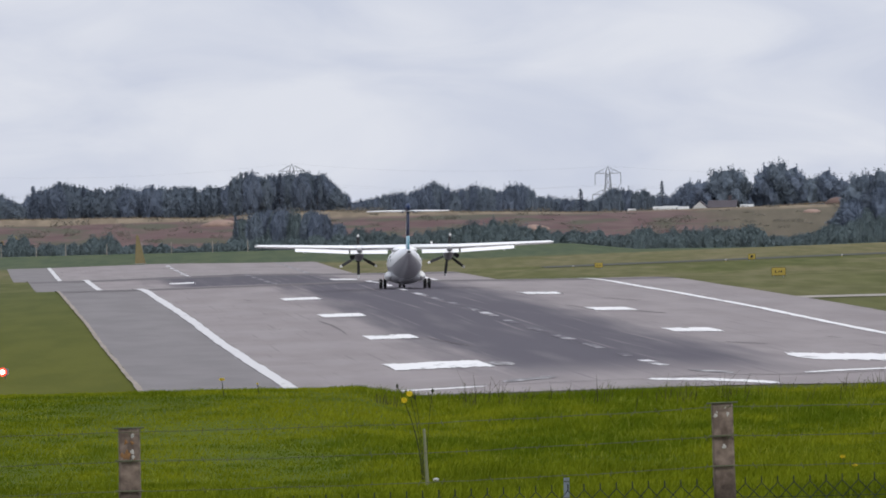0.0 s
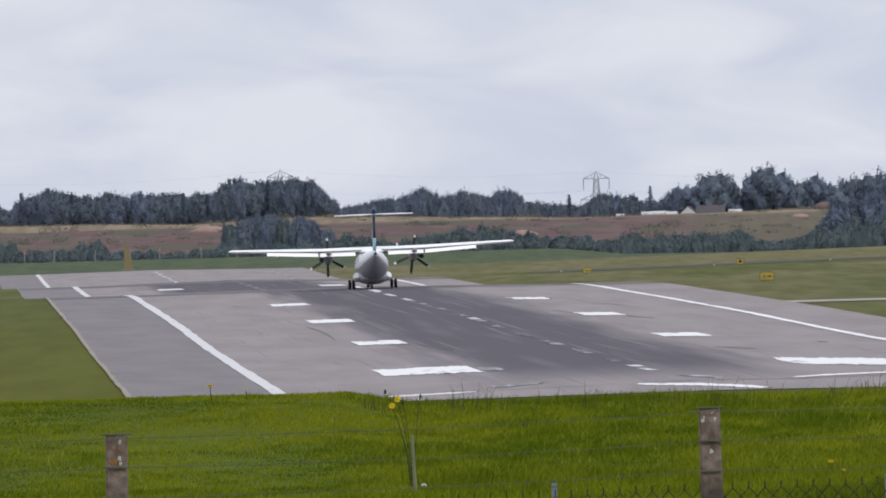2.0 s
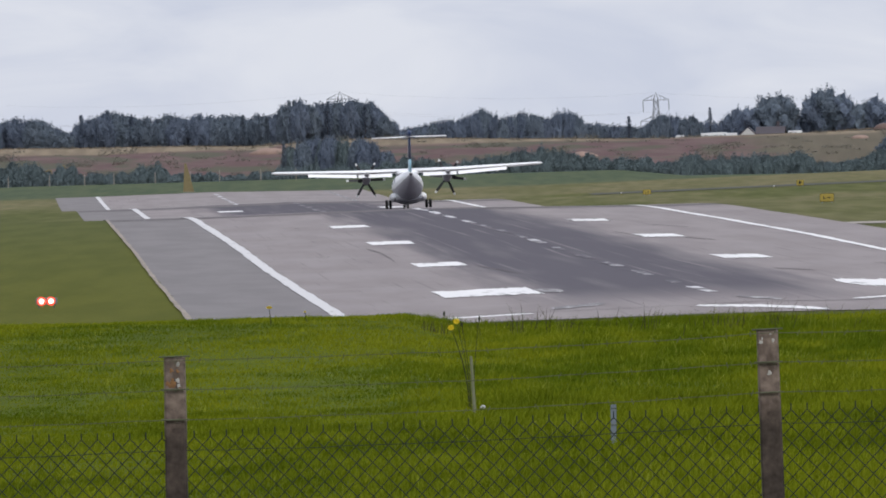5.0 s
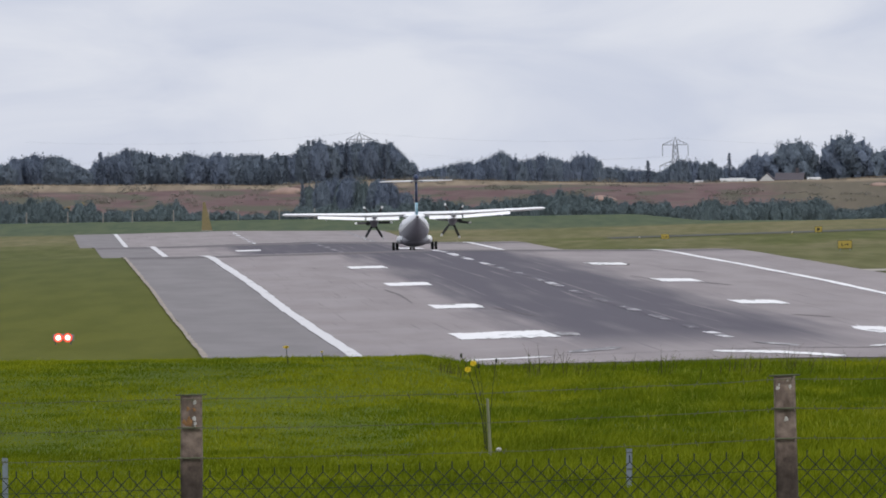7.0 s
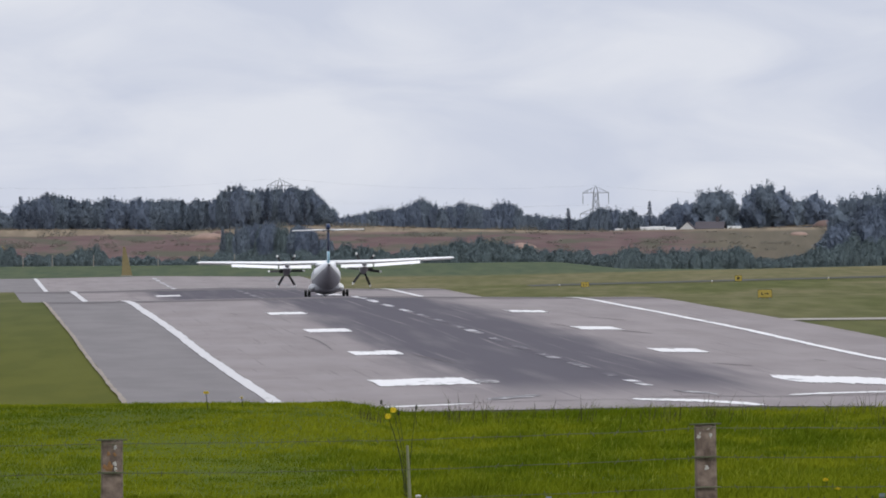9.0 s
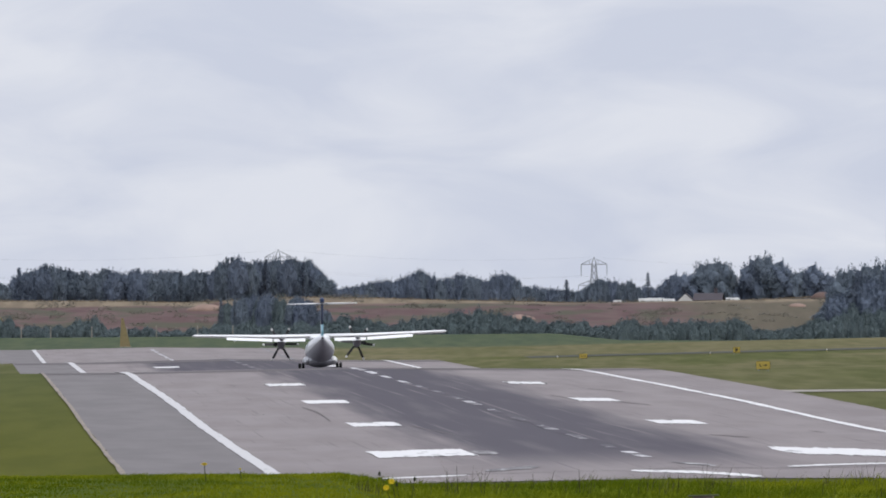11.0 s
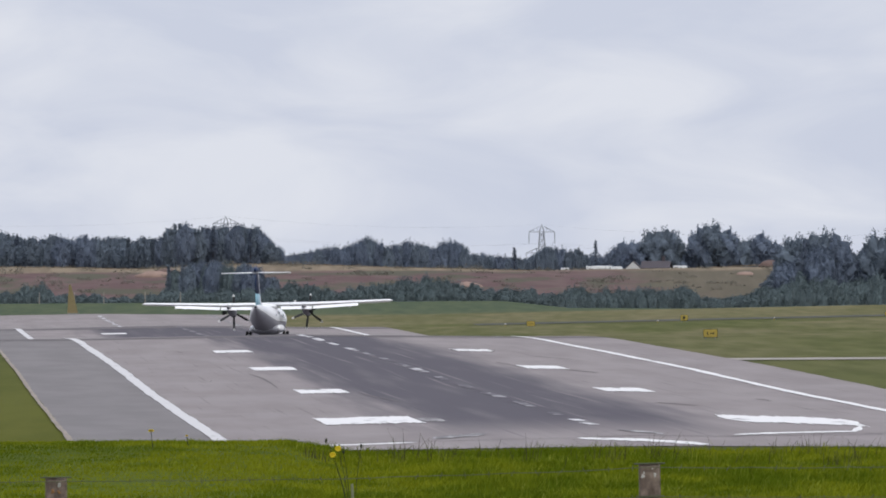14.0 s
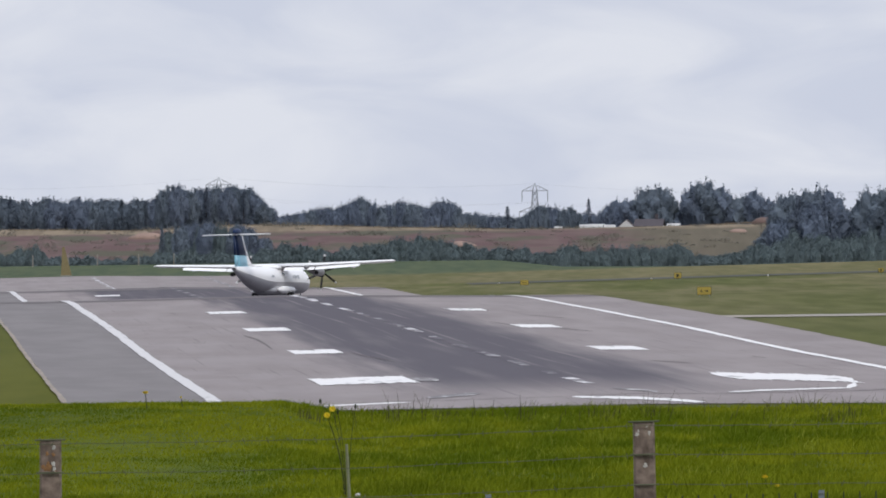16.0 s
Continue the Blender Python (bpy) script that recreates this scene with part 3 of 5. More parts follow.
def build_airliner():
    p = thing("airliner", pose(0, 1500, 5), "white twin-propeller airliner with navy tail rolling along the runway", "airplane")
    zc = 2.2
    # body: nose at +12.3, tail cone at -14.9
    stations = [(12.30, 0.10, 0.10, 1.55), (12.05, 0.45, 0.42, 1.62), (11.4, 0.85, 0.85, 1.80), (10.4, 1.18, 1.20, 2.02), (9.2, 1.38, 1.38, 2.16), (7.8, 1.43, 1.40, zc),
                (0, 1.43, 1.40, zc), (-4.2, 1.43, 1.40, zc), (-6.5, 1.34, 1.30, 2.30), (-8.6, 1.14, 1.10, 2.50), (-10.6, 0.86, 0.86, 2.74),
                (-12.6, 0.52, 0.58, 3.0), (-14.0, 0.28, 0.36, 3.18), (-14.7, 0.10, 0.16, 3.3)]
    # upper skin white, lower skin grey, parted along a line below the axis
    ys = [q[0] for q in stations][::-1]
    part_line = lambda y: float(np.interp(y, ys, [q[3] - 0.22 * q[2] for q in stations][::-1]))
    for name, low, mat, label in (("body", False, M_WHITE, "white painted body"), ("belly", True, M_BELLY, "grey belly with underside shade in its colour")):
        b = loft(bmesh.new(), [ring(y, w, h, z, 36) for y, w, h, z in stations])
        mid = [(f, f.calc_center_median()) for f in b.faces]
        bmesh.ops.delete(b, geom=[f for f, c in mid if (c.z < part_line(c.y)) != low], context="FACES")
        part(name, b, mat, p, label, True)
    # wing box fairing on the roof
    part("wing_fairing", loft(bmesh.new(), [ring(y, w, h, 3.5, 16) for y, w, h in ((3.6, 0.5, 0.05), (2.6, 1.05, 0.28), (1.0, 1.2, 0.36), (-1.2, 1.1, 0.3), (-3.2, 0.5, 0.05))]), M_WHITE, p, "", True)
    # belly fairing with landing gear bulges
    part("belly_fairing", loft(bmesh.new(), [ring(y, w, h, 1.1, 18) for y, w, h in ((5.4, 0.4, 0.15), (3.6, 1.25, 0.55), (1.5, 1.5, 0.72), (-1.4, 1.5, 0.72), (-3.6, 1.25, 0.55), (-5.4, 0.4, 0.15))]), M_BELLY, p, "", True)
    for s in (-1, 1):
        b = bmesh.new()
        loft(b, [[(s * 1.42 + x, y, z) for x, y, z in ring(y0, w, h, 1.12, 14)] for y0, w, h in ((3.8, 0.08, 0.08), (2.6, 0.32, 0.34), (0.6, 0.44, 0.46), (-1.2, 0.40, 0.42), (-2.9, 0.08, 0.08))])
        part("gear_pod", b, M_WHITE, p, "", True)
        # wings, high set, straight middle and tapered outside
        b = bmesh.new()
        foil(b, [((0, 2.1, 3.72), 2.6, 0.52, "z"), ((s * 4.8, 2.1, 3.72), 2.55, 0.5, "z"), ((s * 13.2, 1.55, 3.98), 1.5, 0.32, "z"), ((s * 13.52, 1.1, 3.99), 0.8, 0.1, "z")])
        part("wing", b, M_WHITE, p, "long white high wing", True)
        for x0, x1 in ((1.55, 4.9), (5.05, 9.9)):
            b = bmesh.new()
            z0, z1 = 3.50 + 0.031 * max(0, x0 - 4.8), 3.50 + 0.031 * max(0, x1 - 4.8)
            c0, c1 = 1.0 - 0.02 * x0, 1.0 - 0.02 * x1
            y0, y1 = -0.25 + 0.0 * x0, -0.25 + 0.055 * max(0, x1 - 4.8)
            foil(b, [((s * x0, y0, z0), c0, 0.16, "z"), ((s * x1, y1, z1), c1, 0.14, "z")])
            bmesh.ops.rotate(b, verts=b.verts[:], cent=(0, y0, z0), matrix=Matrix.Rotation(radians(20), 3, "X"))
            part("flap", b, M_WHITE, p, "lowered white flap")
        # dark box added for the dark gap between flap and aileron
        if s > 0:
            part("gap_panel", add_box(bmesh.new(), (1.0, 0.5, 0.16), (s * 9.9, 0.5, 3.86), 0.03), M_DARK, p, "dark panel added where the gap beside the aileron shows dark")
        b = bmesh.new()
        foil(b, [((s * 10.0, 0.35, 3.83), 0.55, 0.12, "z"), ((s * 13.1, 0.62, 3.93), 0.42, 0.09, "z")])
        part("aileron", b, M_WHITE, p)
        for xf in (3.0, 6.6, 9.0):
            part("flap_fairing", loft(bmesh.new(), [[(s * xf + x, y, z) for x, y, z in ring(y0, w, h, 3.42, 8)] for y0, w, h in ((1.2, 0.03, 0.03), (0.2, 0.09, 0.12), (-0.9, 0.02, 0.02))]), M_WHITE, p, "", True)
        # engine pods
        eng = part("engine_pod", loft(bmesh.new(), [[(s * 4.05 + x, y, z) for x, y, z in ring(y0, w, h, z0, 18)] for y0, w, h, z0 in (
            (5.35, 0.24, 0.24, 3.0), (5.2, 0.36, 0.38, 2.98), (4.2, 0.44, 0.5, 3.02), (2.6, 0.46, 0.52, 3.14), (0.8, 0.4, 0.42, 3.3), (-0.8, 0.24, 0.24, 3.45), (-1.5, 0.1, 0.1, 3.52))]), M_NACELLE, p, "grey engine pod under the wing", True)
        part("intake", add_box(bmesh.new(), (0.5, 0.12, 0.22), (s * 4.05, 5.0, 2.58), 0.04), M_DARK, eng, "dark air intake")
        part("exhaust", add_tube(bmesh.new(), (s * 4.62, 1.2, 2.95), (s * 4.75, 0.6, 2.9), 0.2, 0.22, 10), M_DARK, eng, "dark exhaust stub")
        # propeller, turning
        hub = part("propeller", loft(bmesh.new(), [ring(y0, w, w, 0, 14) for y0, w in ((-0.1, 0.28), (0.15, 0.27), (0.45, 0.17), (0.62, 0.03))]), M_DARK, p, "dark six-bladed propeller", True)
        hub.matrix_basis = pose(s * 4.05, 5.42, 3.0)
        for k in range(6):
            b = bmesh.new()
            loft(b, [[(x, y * 0.5 + x * 0.5, z) for x, y in ((-w, 0), (-w * 0.3, 0.06), (w, 0.0), (w * 0.3, -0.05))] for z, w in ((0.22, 0.06), (0.6, 0.10), (1.1, 0.13), (1.72, 0.11))])
            blade = part("blade", b, M_DARK, hub)
            blade.matrix_basis = pose(0, 0.1, 0, 0, 60 * k, 0)
            b = bmesh.new()
            loft(b, [[(x, y * 0.5 + x * 0.5, z) for x, y in ((-w, 0), (-w * 0.3, 0.06), (w, 0.0), (w * 0.3, -0.05))] for z, w in ((1.72, 0.11), (1.88, 0.095), (1.96, 0.05))])
            part("blade_tip", b, M_TIP, hub, "white blade tip").matrix_basis = pose(0, 0.1, 0, 0, 60 * k, 0)
        PLANE_PARTS["propeller", s] = hub
        # main gear: leg and twin wheels
        b = bmesh.new()
        add_tube(b, (s * 1.5, 0.15, 1.2), (s * 2.05, 0.0, 0.45), 0.12, 0.09)
        add_tube(b, (s * 1.8, 0.0, 0.43), (s * 2.32, 0.0, 0.43), 0.07)
        part("gear_leg", b, M_STEEL, p, "metal landing gear leg")
        part("gear_door", add_box(bmesh.new(), (0.06, 1.0, 0.55), (s * 1.72, 0.2, 0.78), 0.02, Matrix.Rotation(s * radians(-20), 4, "Y")), M_WHITE, p)
        for w in (1.80, 2.18):
            PLANE_PARTS["main_wheel", s * w] = build_wheel(p, "main_wheel", (s * w, 0, 0.45), 0.45, 0.27)
        # illegible side titles, as plain bars
        for k, (y, w, h) in enumerate(((5.2, 0.5, 0.4), (4.5, 0.4, 0.3), (3.95, 0.4, 0.4), (3.3, 0.55, 0.3), (-4.4, 0.5, 0.22), (-5.0, 0.35, 0.22))):
            part("title_bar", add_box(bmesh.new(), (0.03, w, h), (s * 1.405, y, 2.55), 0.005, Matrix.Rotation(s * radians(-14), 4, "Y")), M_TITLE, p)
        part("wing_root_window", add_box(bmesh.new(), (0.04, 1.0, 0.36), (s * 1.33, -0.5, 2.86), 0.02, Matrix.Rotation(s * radians(-24), 4, "Y")), M_GLASS, p)
        # cockpit side glass
        part("cockpit_window", add_box(bmesh.new(), (0.05, 0.8, 0.42), (s * 1.02, 10.6, 2.55), 0.02, Matrix.Rotation(s * radians(14), 4, "Z") @ Matrix.Rotation(s * radians(-25), 4, "Y")), M_GLASS, p)
        # tailplane
        b = bmesh.new()
        foil(b, [((0, -12.9, 6.95), 1.75, 0.22, "z"), ((s * 3.66, -13.25, 6.95), 1.05, 0.12, "z")])
        part("tailplane", b, M_WHITE, p, "white tailplane on top of the fin", True)
        part("elevator_horn", add_box(bmesh.new(), (0.1, 0.5, 0.12), (s * 3.66, -13.5, 6.95), 0.03), M_WHITE, p)
        part("hinge_fairing", add_box(bmesh.new(), (0.12, 0.5, 0.22), (s * 0.5, -14.4, 6.86), 0.04), M_NAVY, p)
    # windscreen
    part("windscreen", add_box(bmesh.new(), (1.5, 0.06, 0.5), (0, 11.25, 2.45), 0.02, Matrix.Rotation(radians(-42), 4, "X")), M_GLASS, p)
    # fin: white-edged light blue root, navy top, with a dorsal fillet
    foil_fin = lambda b, rows: foil(b, [((0, y, z), c, t, "x") for y, z, c, t in rows])
    part("dorsal_fin", foil_fin(bmesh.new(), [(-5.4, 3.5, 4.4, 0.12), (-8.2, 3.9, 3.0, 0.2), (-9.35, 4.6, 2.0, 0.2), (-9.9, 5.2, 1.2, 0.18)]), M_WHITE, p, "white fillet in front of the fin", True)
    part("fin_root", foil_fin(bmesh.new(), [(-9.3, 3.2, 4.4, 0.36), (-9.8, 4.0, 3.9, 0.34), (-10.25, 4.75, 3.5, 0.32)]), M_TEAL, p, "light blue lower fin", True)
    part("fin", foil_fin(bmesh.new(), [(-10.25, 4.75, 3.5, 0.33), (-11.6, 6.6, 2.8, 0.3), (-12.2, 7.2, 2.5, 0.3)]), M_NAVY, p, "navy upper fin", True)
    part("fin_stripe", foil_fin(bmesh.new(), [(-9.86, 4.75, 0.75, 0.3), (-10.95, 6.0, 0.42, 0.27), (-11.75, 7.0, 0.2, 0.24)]), M_WHITE, p, "white stripe on the fin's leading edge", True)
    part("fin_bullet", loft(bmesh.new(), [ring(y, w, h, 7.3, 14) for y, w, h in ((-11.9, 0.05, 0.05), (-12.4, 0.22, 0.26), (-13.6, 0.26, 0.34), (-14.6, 0.16, 0.2), (-15.0, 0.03, 0.03))]), M_NAVY, p, "navy fin cap", True)
    part("rudder", foil_fin(bmesh.new(), [(-13.7, 4.75, 0.88, 0.19), (-14.35, 6.7, 0.6, 0.16)]), M_NAVY, p, "navy rudder", True)
    part("rudder_root", foil_fin(bmesh.new(), [(-13.55, 3.45, 0.95, 0.2), (-13.7, 4.75, 0.88, 0.19)]), M_TEAL, p, "light blue lower rudder", True)
    # nose gear
    b = bmesh.new()
    add_tube(b, (0, 10.7, 1.2), (0, 10.8, 0.25), 0.08)
    add_tube(b, (-0.25, 10.8, 0.24), (0.25, 10.8, 0.24), 0.05)
    part("nose_leg", b, M_STEEL, p)
    for w in (-0.2, 0.2):
        PLANE_PARTS["nose_wheel", w] = build_wheel(p, "nose_wheel", (w, 10.8, 0.23), 0.23, 0.16)
    # tail lamp and cone
    part("tail_cone", loft(bmesh.new(), [ring(y, w, w, 3.3, 10) for y, w in ((-14.5, 0.17), (-14.95, 0.08), (-15.05, 0.03))]), M_DARK, p, "", True)
    return p


def build_wheel(p, name, at, r, wide):
    b = bmesh.new()
    prof = [(-wide / 2, r * 0.55), (-wide / 2, r * 0.86), (-wide * 0.36, r * 0.97), (0, r), (wide * 0.36, r * 0.97), (wide / 2, r * 0.86), (wide / 2, r * 0.55)]
    rings = [[(x, math.cos(2 * math.pi * i / 20) * q, math.sin(2 * math.pi * i / 20) * q) for i in range(20)] for x, q in prof]
    tyre = part(name, loft(b, rings, cap=False), M_RUBBER, p, "black rubber tyre", True)
    tyre.matrix_basis = pose(*at)
    b = bmesh.new()
    add_tube(b, (-wide * 0.4, 0, 0), (wide * 0.4, 0, 0), r * 0.55, seg=16)
    for k in range(6):
        a = math.pi * k / 3
        for s in (-1, 1):
            add_tube(b, (s * wide * 0.36, math.cos(a) * r * 0.35, math.sin(a) * r * 0.35), (s * wide * 0.44, math.cos(a) * r * 0.35, math.sin(a) * r * 0.35), 0.03, seg=6)
    part("rim", b, M_STEEL, tyre, "metal wheel rim")
    return tyre


AIRLINER = build_airliner()

# seconds, distance ahead, metres right of the axis, heading right of the runway
ROLL = [(0, 1531, 0.6, 0), (0.5, 1550, 0.6, 0), (1, 1569, 0.6, 0), (1.5, 1587, 0.6, 0), (2, 1604, 0.6, 0), (2.5, 1620, 0.5, 0), (3, 1635, 0.5, 0), (3.5, 1649, 0.5, 0),
        (4, 1663, 0.4, 0), (5, 1690, 0.4, 0), (6, 1716, 0.4, 0), (7, 1741, 0.4, 0), (8, 1762, 0.4, 0), (9, 1778, 0.4, 0), (10, 1791, 0.4, 0), (11, 1803, 0.5, 0),
        (12, 1814, 0.5, 0), (12.5, 1818, 0.6, 0.5), (13, 1822, 0.7, 1.5), (13.5, 1825, 0.8, 3.5), (14, 1827, 1.0, 6), (14.5, 1829, 1.2, 9.5), (15, 1830, 1.5, 12), (15.5, 1831, 1.9, 14.7), (16, 1832, 2.4, 17.5)]


def plane_pose(d, side, turn, bank):
    x = axis(d) + side
    z = gz(x, d)
    # bank: left wing low by so many degrees
    pitch = math.degrees(math.atan2(gz(axis(d + 11) + side, d + 11) - z, 11)) - 0.3
    return pose(x, d, z + 0.05, 0, 0, math.degrees(math.atan(-AXS)) - turn) @ pose(0, 0, 0, pitch, -bank, 0)


def motions():
    walk(AIRLINER, [(t, plane_pose(d, s, h, float(np.interp(t, (0, 1, 2, 16), (-0.5, 0.1, 0.7, 0.6))))) for t, d, s, h in ROLL])
    times = [k / 30 for k in range(481)]
    ts, ds = [r[0] for r in ROLL], [r[1] for r in ROLL]
    for (kind, s), ob in PLANE_PARTS.items():
        at = ob.matrix_basis.translation.copy()
        if kind == "propeller":
            walk(ob, [(t, pose(*at, 0, (17.0 * k + (8 if s > 0 else 0)) % 360, 0)) for k, t in enumerate(times)])
        else:
            r = at.z
            # six-fold rims: the turn is taken modulo a sixth
            walk(ob, [(t, pose(*at, -(math.degrees((float(np.interp(t, ts, ds)) - ds[0]) / r) % 60), 0, 0)) for t in times])


# ---- boundary fence in the foreground ----
FENCE_D = 85.0
POSTS = [(-4.66, 9.04, 0.6), (-1.63, 9.022, -0.6), (1.385, 9.075, 0.55), (4.4, 9.11, -0.4)]


def build_post(x, top, lean):
    base = gz(x, FENCE_D) - 0.2
    p = thing("fence_post", pose(x, FENCE_D, base) @ pose(0, 0, 0, 0, -lean, 0), "weathered brown concrete fence post with lichen on its top", "fence post", "boundary fence posts")
    h = top - base
    rng = random.Random(int(x * 100))
    b = bmesh.new()
    rings = []
    for k in range(13):
        z = h * k / 12
        w = 0.060 - 0.007 * k / 12
        rings.append([(sx * w + rng.uniform(-0.002, 0.002), sy * w, z + (rng.uniform(-0.004, 0.004) if k == 12 else 0)) for sx, sy in ((-1, -0.8), (-0.8, -1), (0.8, -1), (1, -0.8), (1, 0.8), (0.8, 1), (-0.8, 1), (-1, 0.8))])
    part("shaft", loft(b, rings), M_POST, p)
    part("cap_wire", add_tube(bmesh.new(), (-0.078, -0.058, h + 0.003), (0.078, -0.058, h + 0.005), 0.004, seg=6), M_WIRE, p, "rusty wire over the post top")
    stained = x < 0
    for k in range(11 if stained else 6):
        b = bmesh.new()
        r = rng.uniform(0.005, 0.016) if stained and k > 1 else rng.uniform(0.004, 0.010)
        drop = rng.uniform(0.03, 0.15) if stained else rng.uniform(0.01, 0.06) if k < 4 else rng.uniform(0.2, 0.26)
        bmesh.ops.create_icosphere(b, subdivisions=2, radius=1, matrix=Matrix.Translation((rng.uniform(-0.04, 0.04), -0.053, h - drop)) @ Matrix.Diagonal((r, 0.003, r * 1.4, 1)))
        for v in b.verts:
            v.co.x += 0.9 * r * noise.noise(v.co * 140)
            v.co.z += 0.9 * r * noise.noise(v.co * 110 + Vector((3, 0, 0)))
        part("lichen_patch", b, M_OCHRE if stained and k > 2 else M_LICHEN, p, "ochre lichen" if stained and k > 2 else "pale lichen")
    for dz in (0.16, 0.312):
        b = bmesh.new()
        add_tube(b, (-0.07, -0.062, h - dz), (0.07, -0.062, h - dz), 0.0035, seg=6)
        part("staple_wire", b, M_WIRE, p)
    return p


for px, top, lean in POSTS:
    build_post(px, top, lean)


def fence_line(x):
    """Height of the post tops along the fence."""
    return float(np.interp(x, [q[0] for q in POSTS], [q[1] for q in POSTS]))


def build_wires():
    for dz, barbed in ((0.015, True), (0.163, True), (0.312, True), (0.47, False)):
        b = bmesh.new()
        xs = np.arange(-4.6, 4.41, 0.12)
        rng = random.Random(int(dz * 1000))
        pts = []
        for x in xs:
            u = (x + 4.66) % 3.015 / 3.015
            pts.append(Vector((x, FENCE_D - 0.066 if barbed else FENCE_D + 0.058, fence_line(x) - dz - 0.02 * 4 * u * (1 - u) + rng.uniform(-0.0025, 0.0025))))
        for a, c in zip(pts, pts[1:]):
            add_tube(b, a, c, 0.0019, seg=5)
        for a in pts[::1]:
            if barbed and rng.random() < 0.8:
                e = Vector((rng.uniform(-0.012, 0.012), 0, rng.choice((-1, 1)) * 0.014))
                add_tube(b, a - e, a + e, 0.0018, seg=4)
        if barbed:
            tagged(part("barbed_wire", b, M_WIRE), "thin grey barbed wire strung between fence posts", "wire", "fence wires")
        else:
            tagged(part("line_wire", b, M_MESH), "plain dark green wire that carries the mesh", "wire", "fence wires")


build_wires()


def build_mesh_fence():
    """Chain link: zigzag wires with twisted knuckles along the top."""
    cell, rows_n = 0.081, 14
    verts, faces = [], []

    def rod(a, c, r):
        a, c = np.array(a, float), np.array(c, float)
        w = c - a
        u = np.cross(w, (0, 1, 0))
        u = u / np.linalg.norm(u) * r
        f = np.array((0, r, 0))
        k = len(verts)
        for q in (a, c):
            verts.extend([tuple(q + u), tuple(q + f), tuple(q - u), tuple(q - f)])
        for i in range(4):
            faces.append((k + i, k + (i + 1) % 4, k + 4 + (i + 1) % 4, k + 4 + i))

    n = int(9.0 / cell)
    for i in range(n):
        x = -4.6 + i * cell
        top = fence_line(x) - 0.405
        rod((x, FENCE_D + 0.05, top + 0.032), (x, FENCE_D + 0.05, top - 0.002), 0.0032)
        for j in range(rows_n):
            z0, z1 = top - j * cell * 0.5 * 1.04, top - (j + 1) * cell * 0.5 * 1.04
            s = cell / 2
            if j % 2 == 0:
                rod((x, FENCE_D + 0.05, z0), (x + s, FENCE_D + 0.052, z1), 0.0024)
                rod((x, FENCE_D + 0.05, z0), (x - s, FENCE_D + 0.048, z1), 0.0024)
            else:
                rod((x + s, FENCE_D + 0.052, z0), (x, FENCE_D + 0.05, z1), 0.0024)
                rod((x - s, FENCE_D + 0.048, z0), (x, FENCE_D + 0.05, z1), 0.0024)
    me = bpy.data.meshes.new("chain_link_mesh")
    me.from_pydata(verts, [], faces)
    me.materials.append(M_MESH)
    tagged(new("chain_link_mesh", me), "dark green chain link mesh hung on the fence posts", "fence mesh", kind="stuff")


build_mesh_fence()


# ---- trees ----
def leaf_quads(at, nrm, size, rng):
    """One bent leaf clump at every point, with the given facing."""
    count = len(at)
    nrm = nrm / np.linalg.norm(nrm, axis=1)[:, None]
    a1 = np.cross(nrm, rng.normal(size=(count, 3)))
    a1 /= np.linalg.norm(a1, axis=1)[:, None]
    a2 = np.cross(nrm, a1)
    s = (size * rng.uniform(0.5, 1.3, count))[:, None]
    v = np.stack([at - a1 * s, at + a2 * s * 0.6, at + a1 * s, at - a2 * s * 0.6 + nrm * s * 0.3], 1).reshape(-1, 3)
    return v, np.arange(count * 4).reshape(-1, 4)


def leaf_cloud(blobs, count, size, seed, squash=0.8):
    """Leaf clumps spread over and in a set of blobs (centre, radius)."""
    rng = np.random.default_rng(seed)
    areas = np.array([r * r for _, r in blobs])
    pick = rng.choice(len(blobs), size=count, p=areas / areas.sum())
    cs = np.array([c for c, _ in blobs])[pick]
    rs = np.array([r for _, r in blobs])[pick]
    way = rng.normal(size=(count, 3))
    way /= np.linalg.norm(way, axis=1)[:, None]
    depth = rng.uniform(0.35, 1.15, count) ** 0.7
    at = cs + way * (rs * depth)[:, None] * np.array([1, 1, squash])
    return leaf_quads(at, way + np.array([0, 0, 0.6]) + rng.normal(0, 0.8, size=(count, 3)), size, rng)


def sprig_cloud(tips, per, size, seed):
    """Leaves scattered along short sprigs; tips: place, direction, length, spread."""
    rng = np.random.default_rng(seed)
    tip = np.repeat(np.array([t[0] for t in tips], float), per, 0)
    way = np.repeat(np.array([t[1] for t in tips], float), per, 0)
    run = np.repeat([t[2] for t in tips], per)
    wide = np.repeat([t[3] for t in tips], per)
    n = len(tip)
    u = rng.uniform(-1, 1, n)
    at = tip + way * (u * run)[:, None] + rng.normal(size=(n, 3)) * (wide * np.clip(1.05 - 0.75 * u, 0.3, 1.3))[:, None] * np.array([1, 1, 0.8])
    return leaf_quads(at, way * 0.5 + np.array([0, -0.25, 0.8]) + rng.normal(0, 0.7, size=(n, 3)), size, rng)


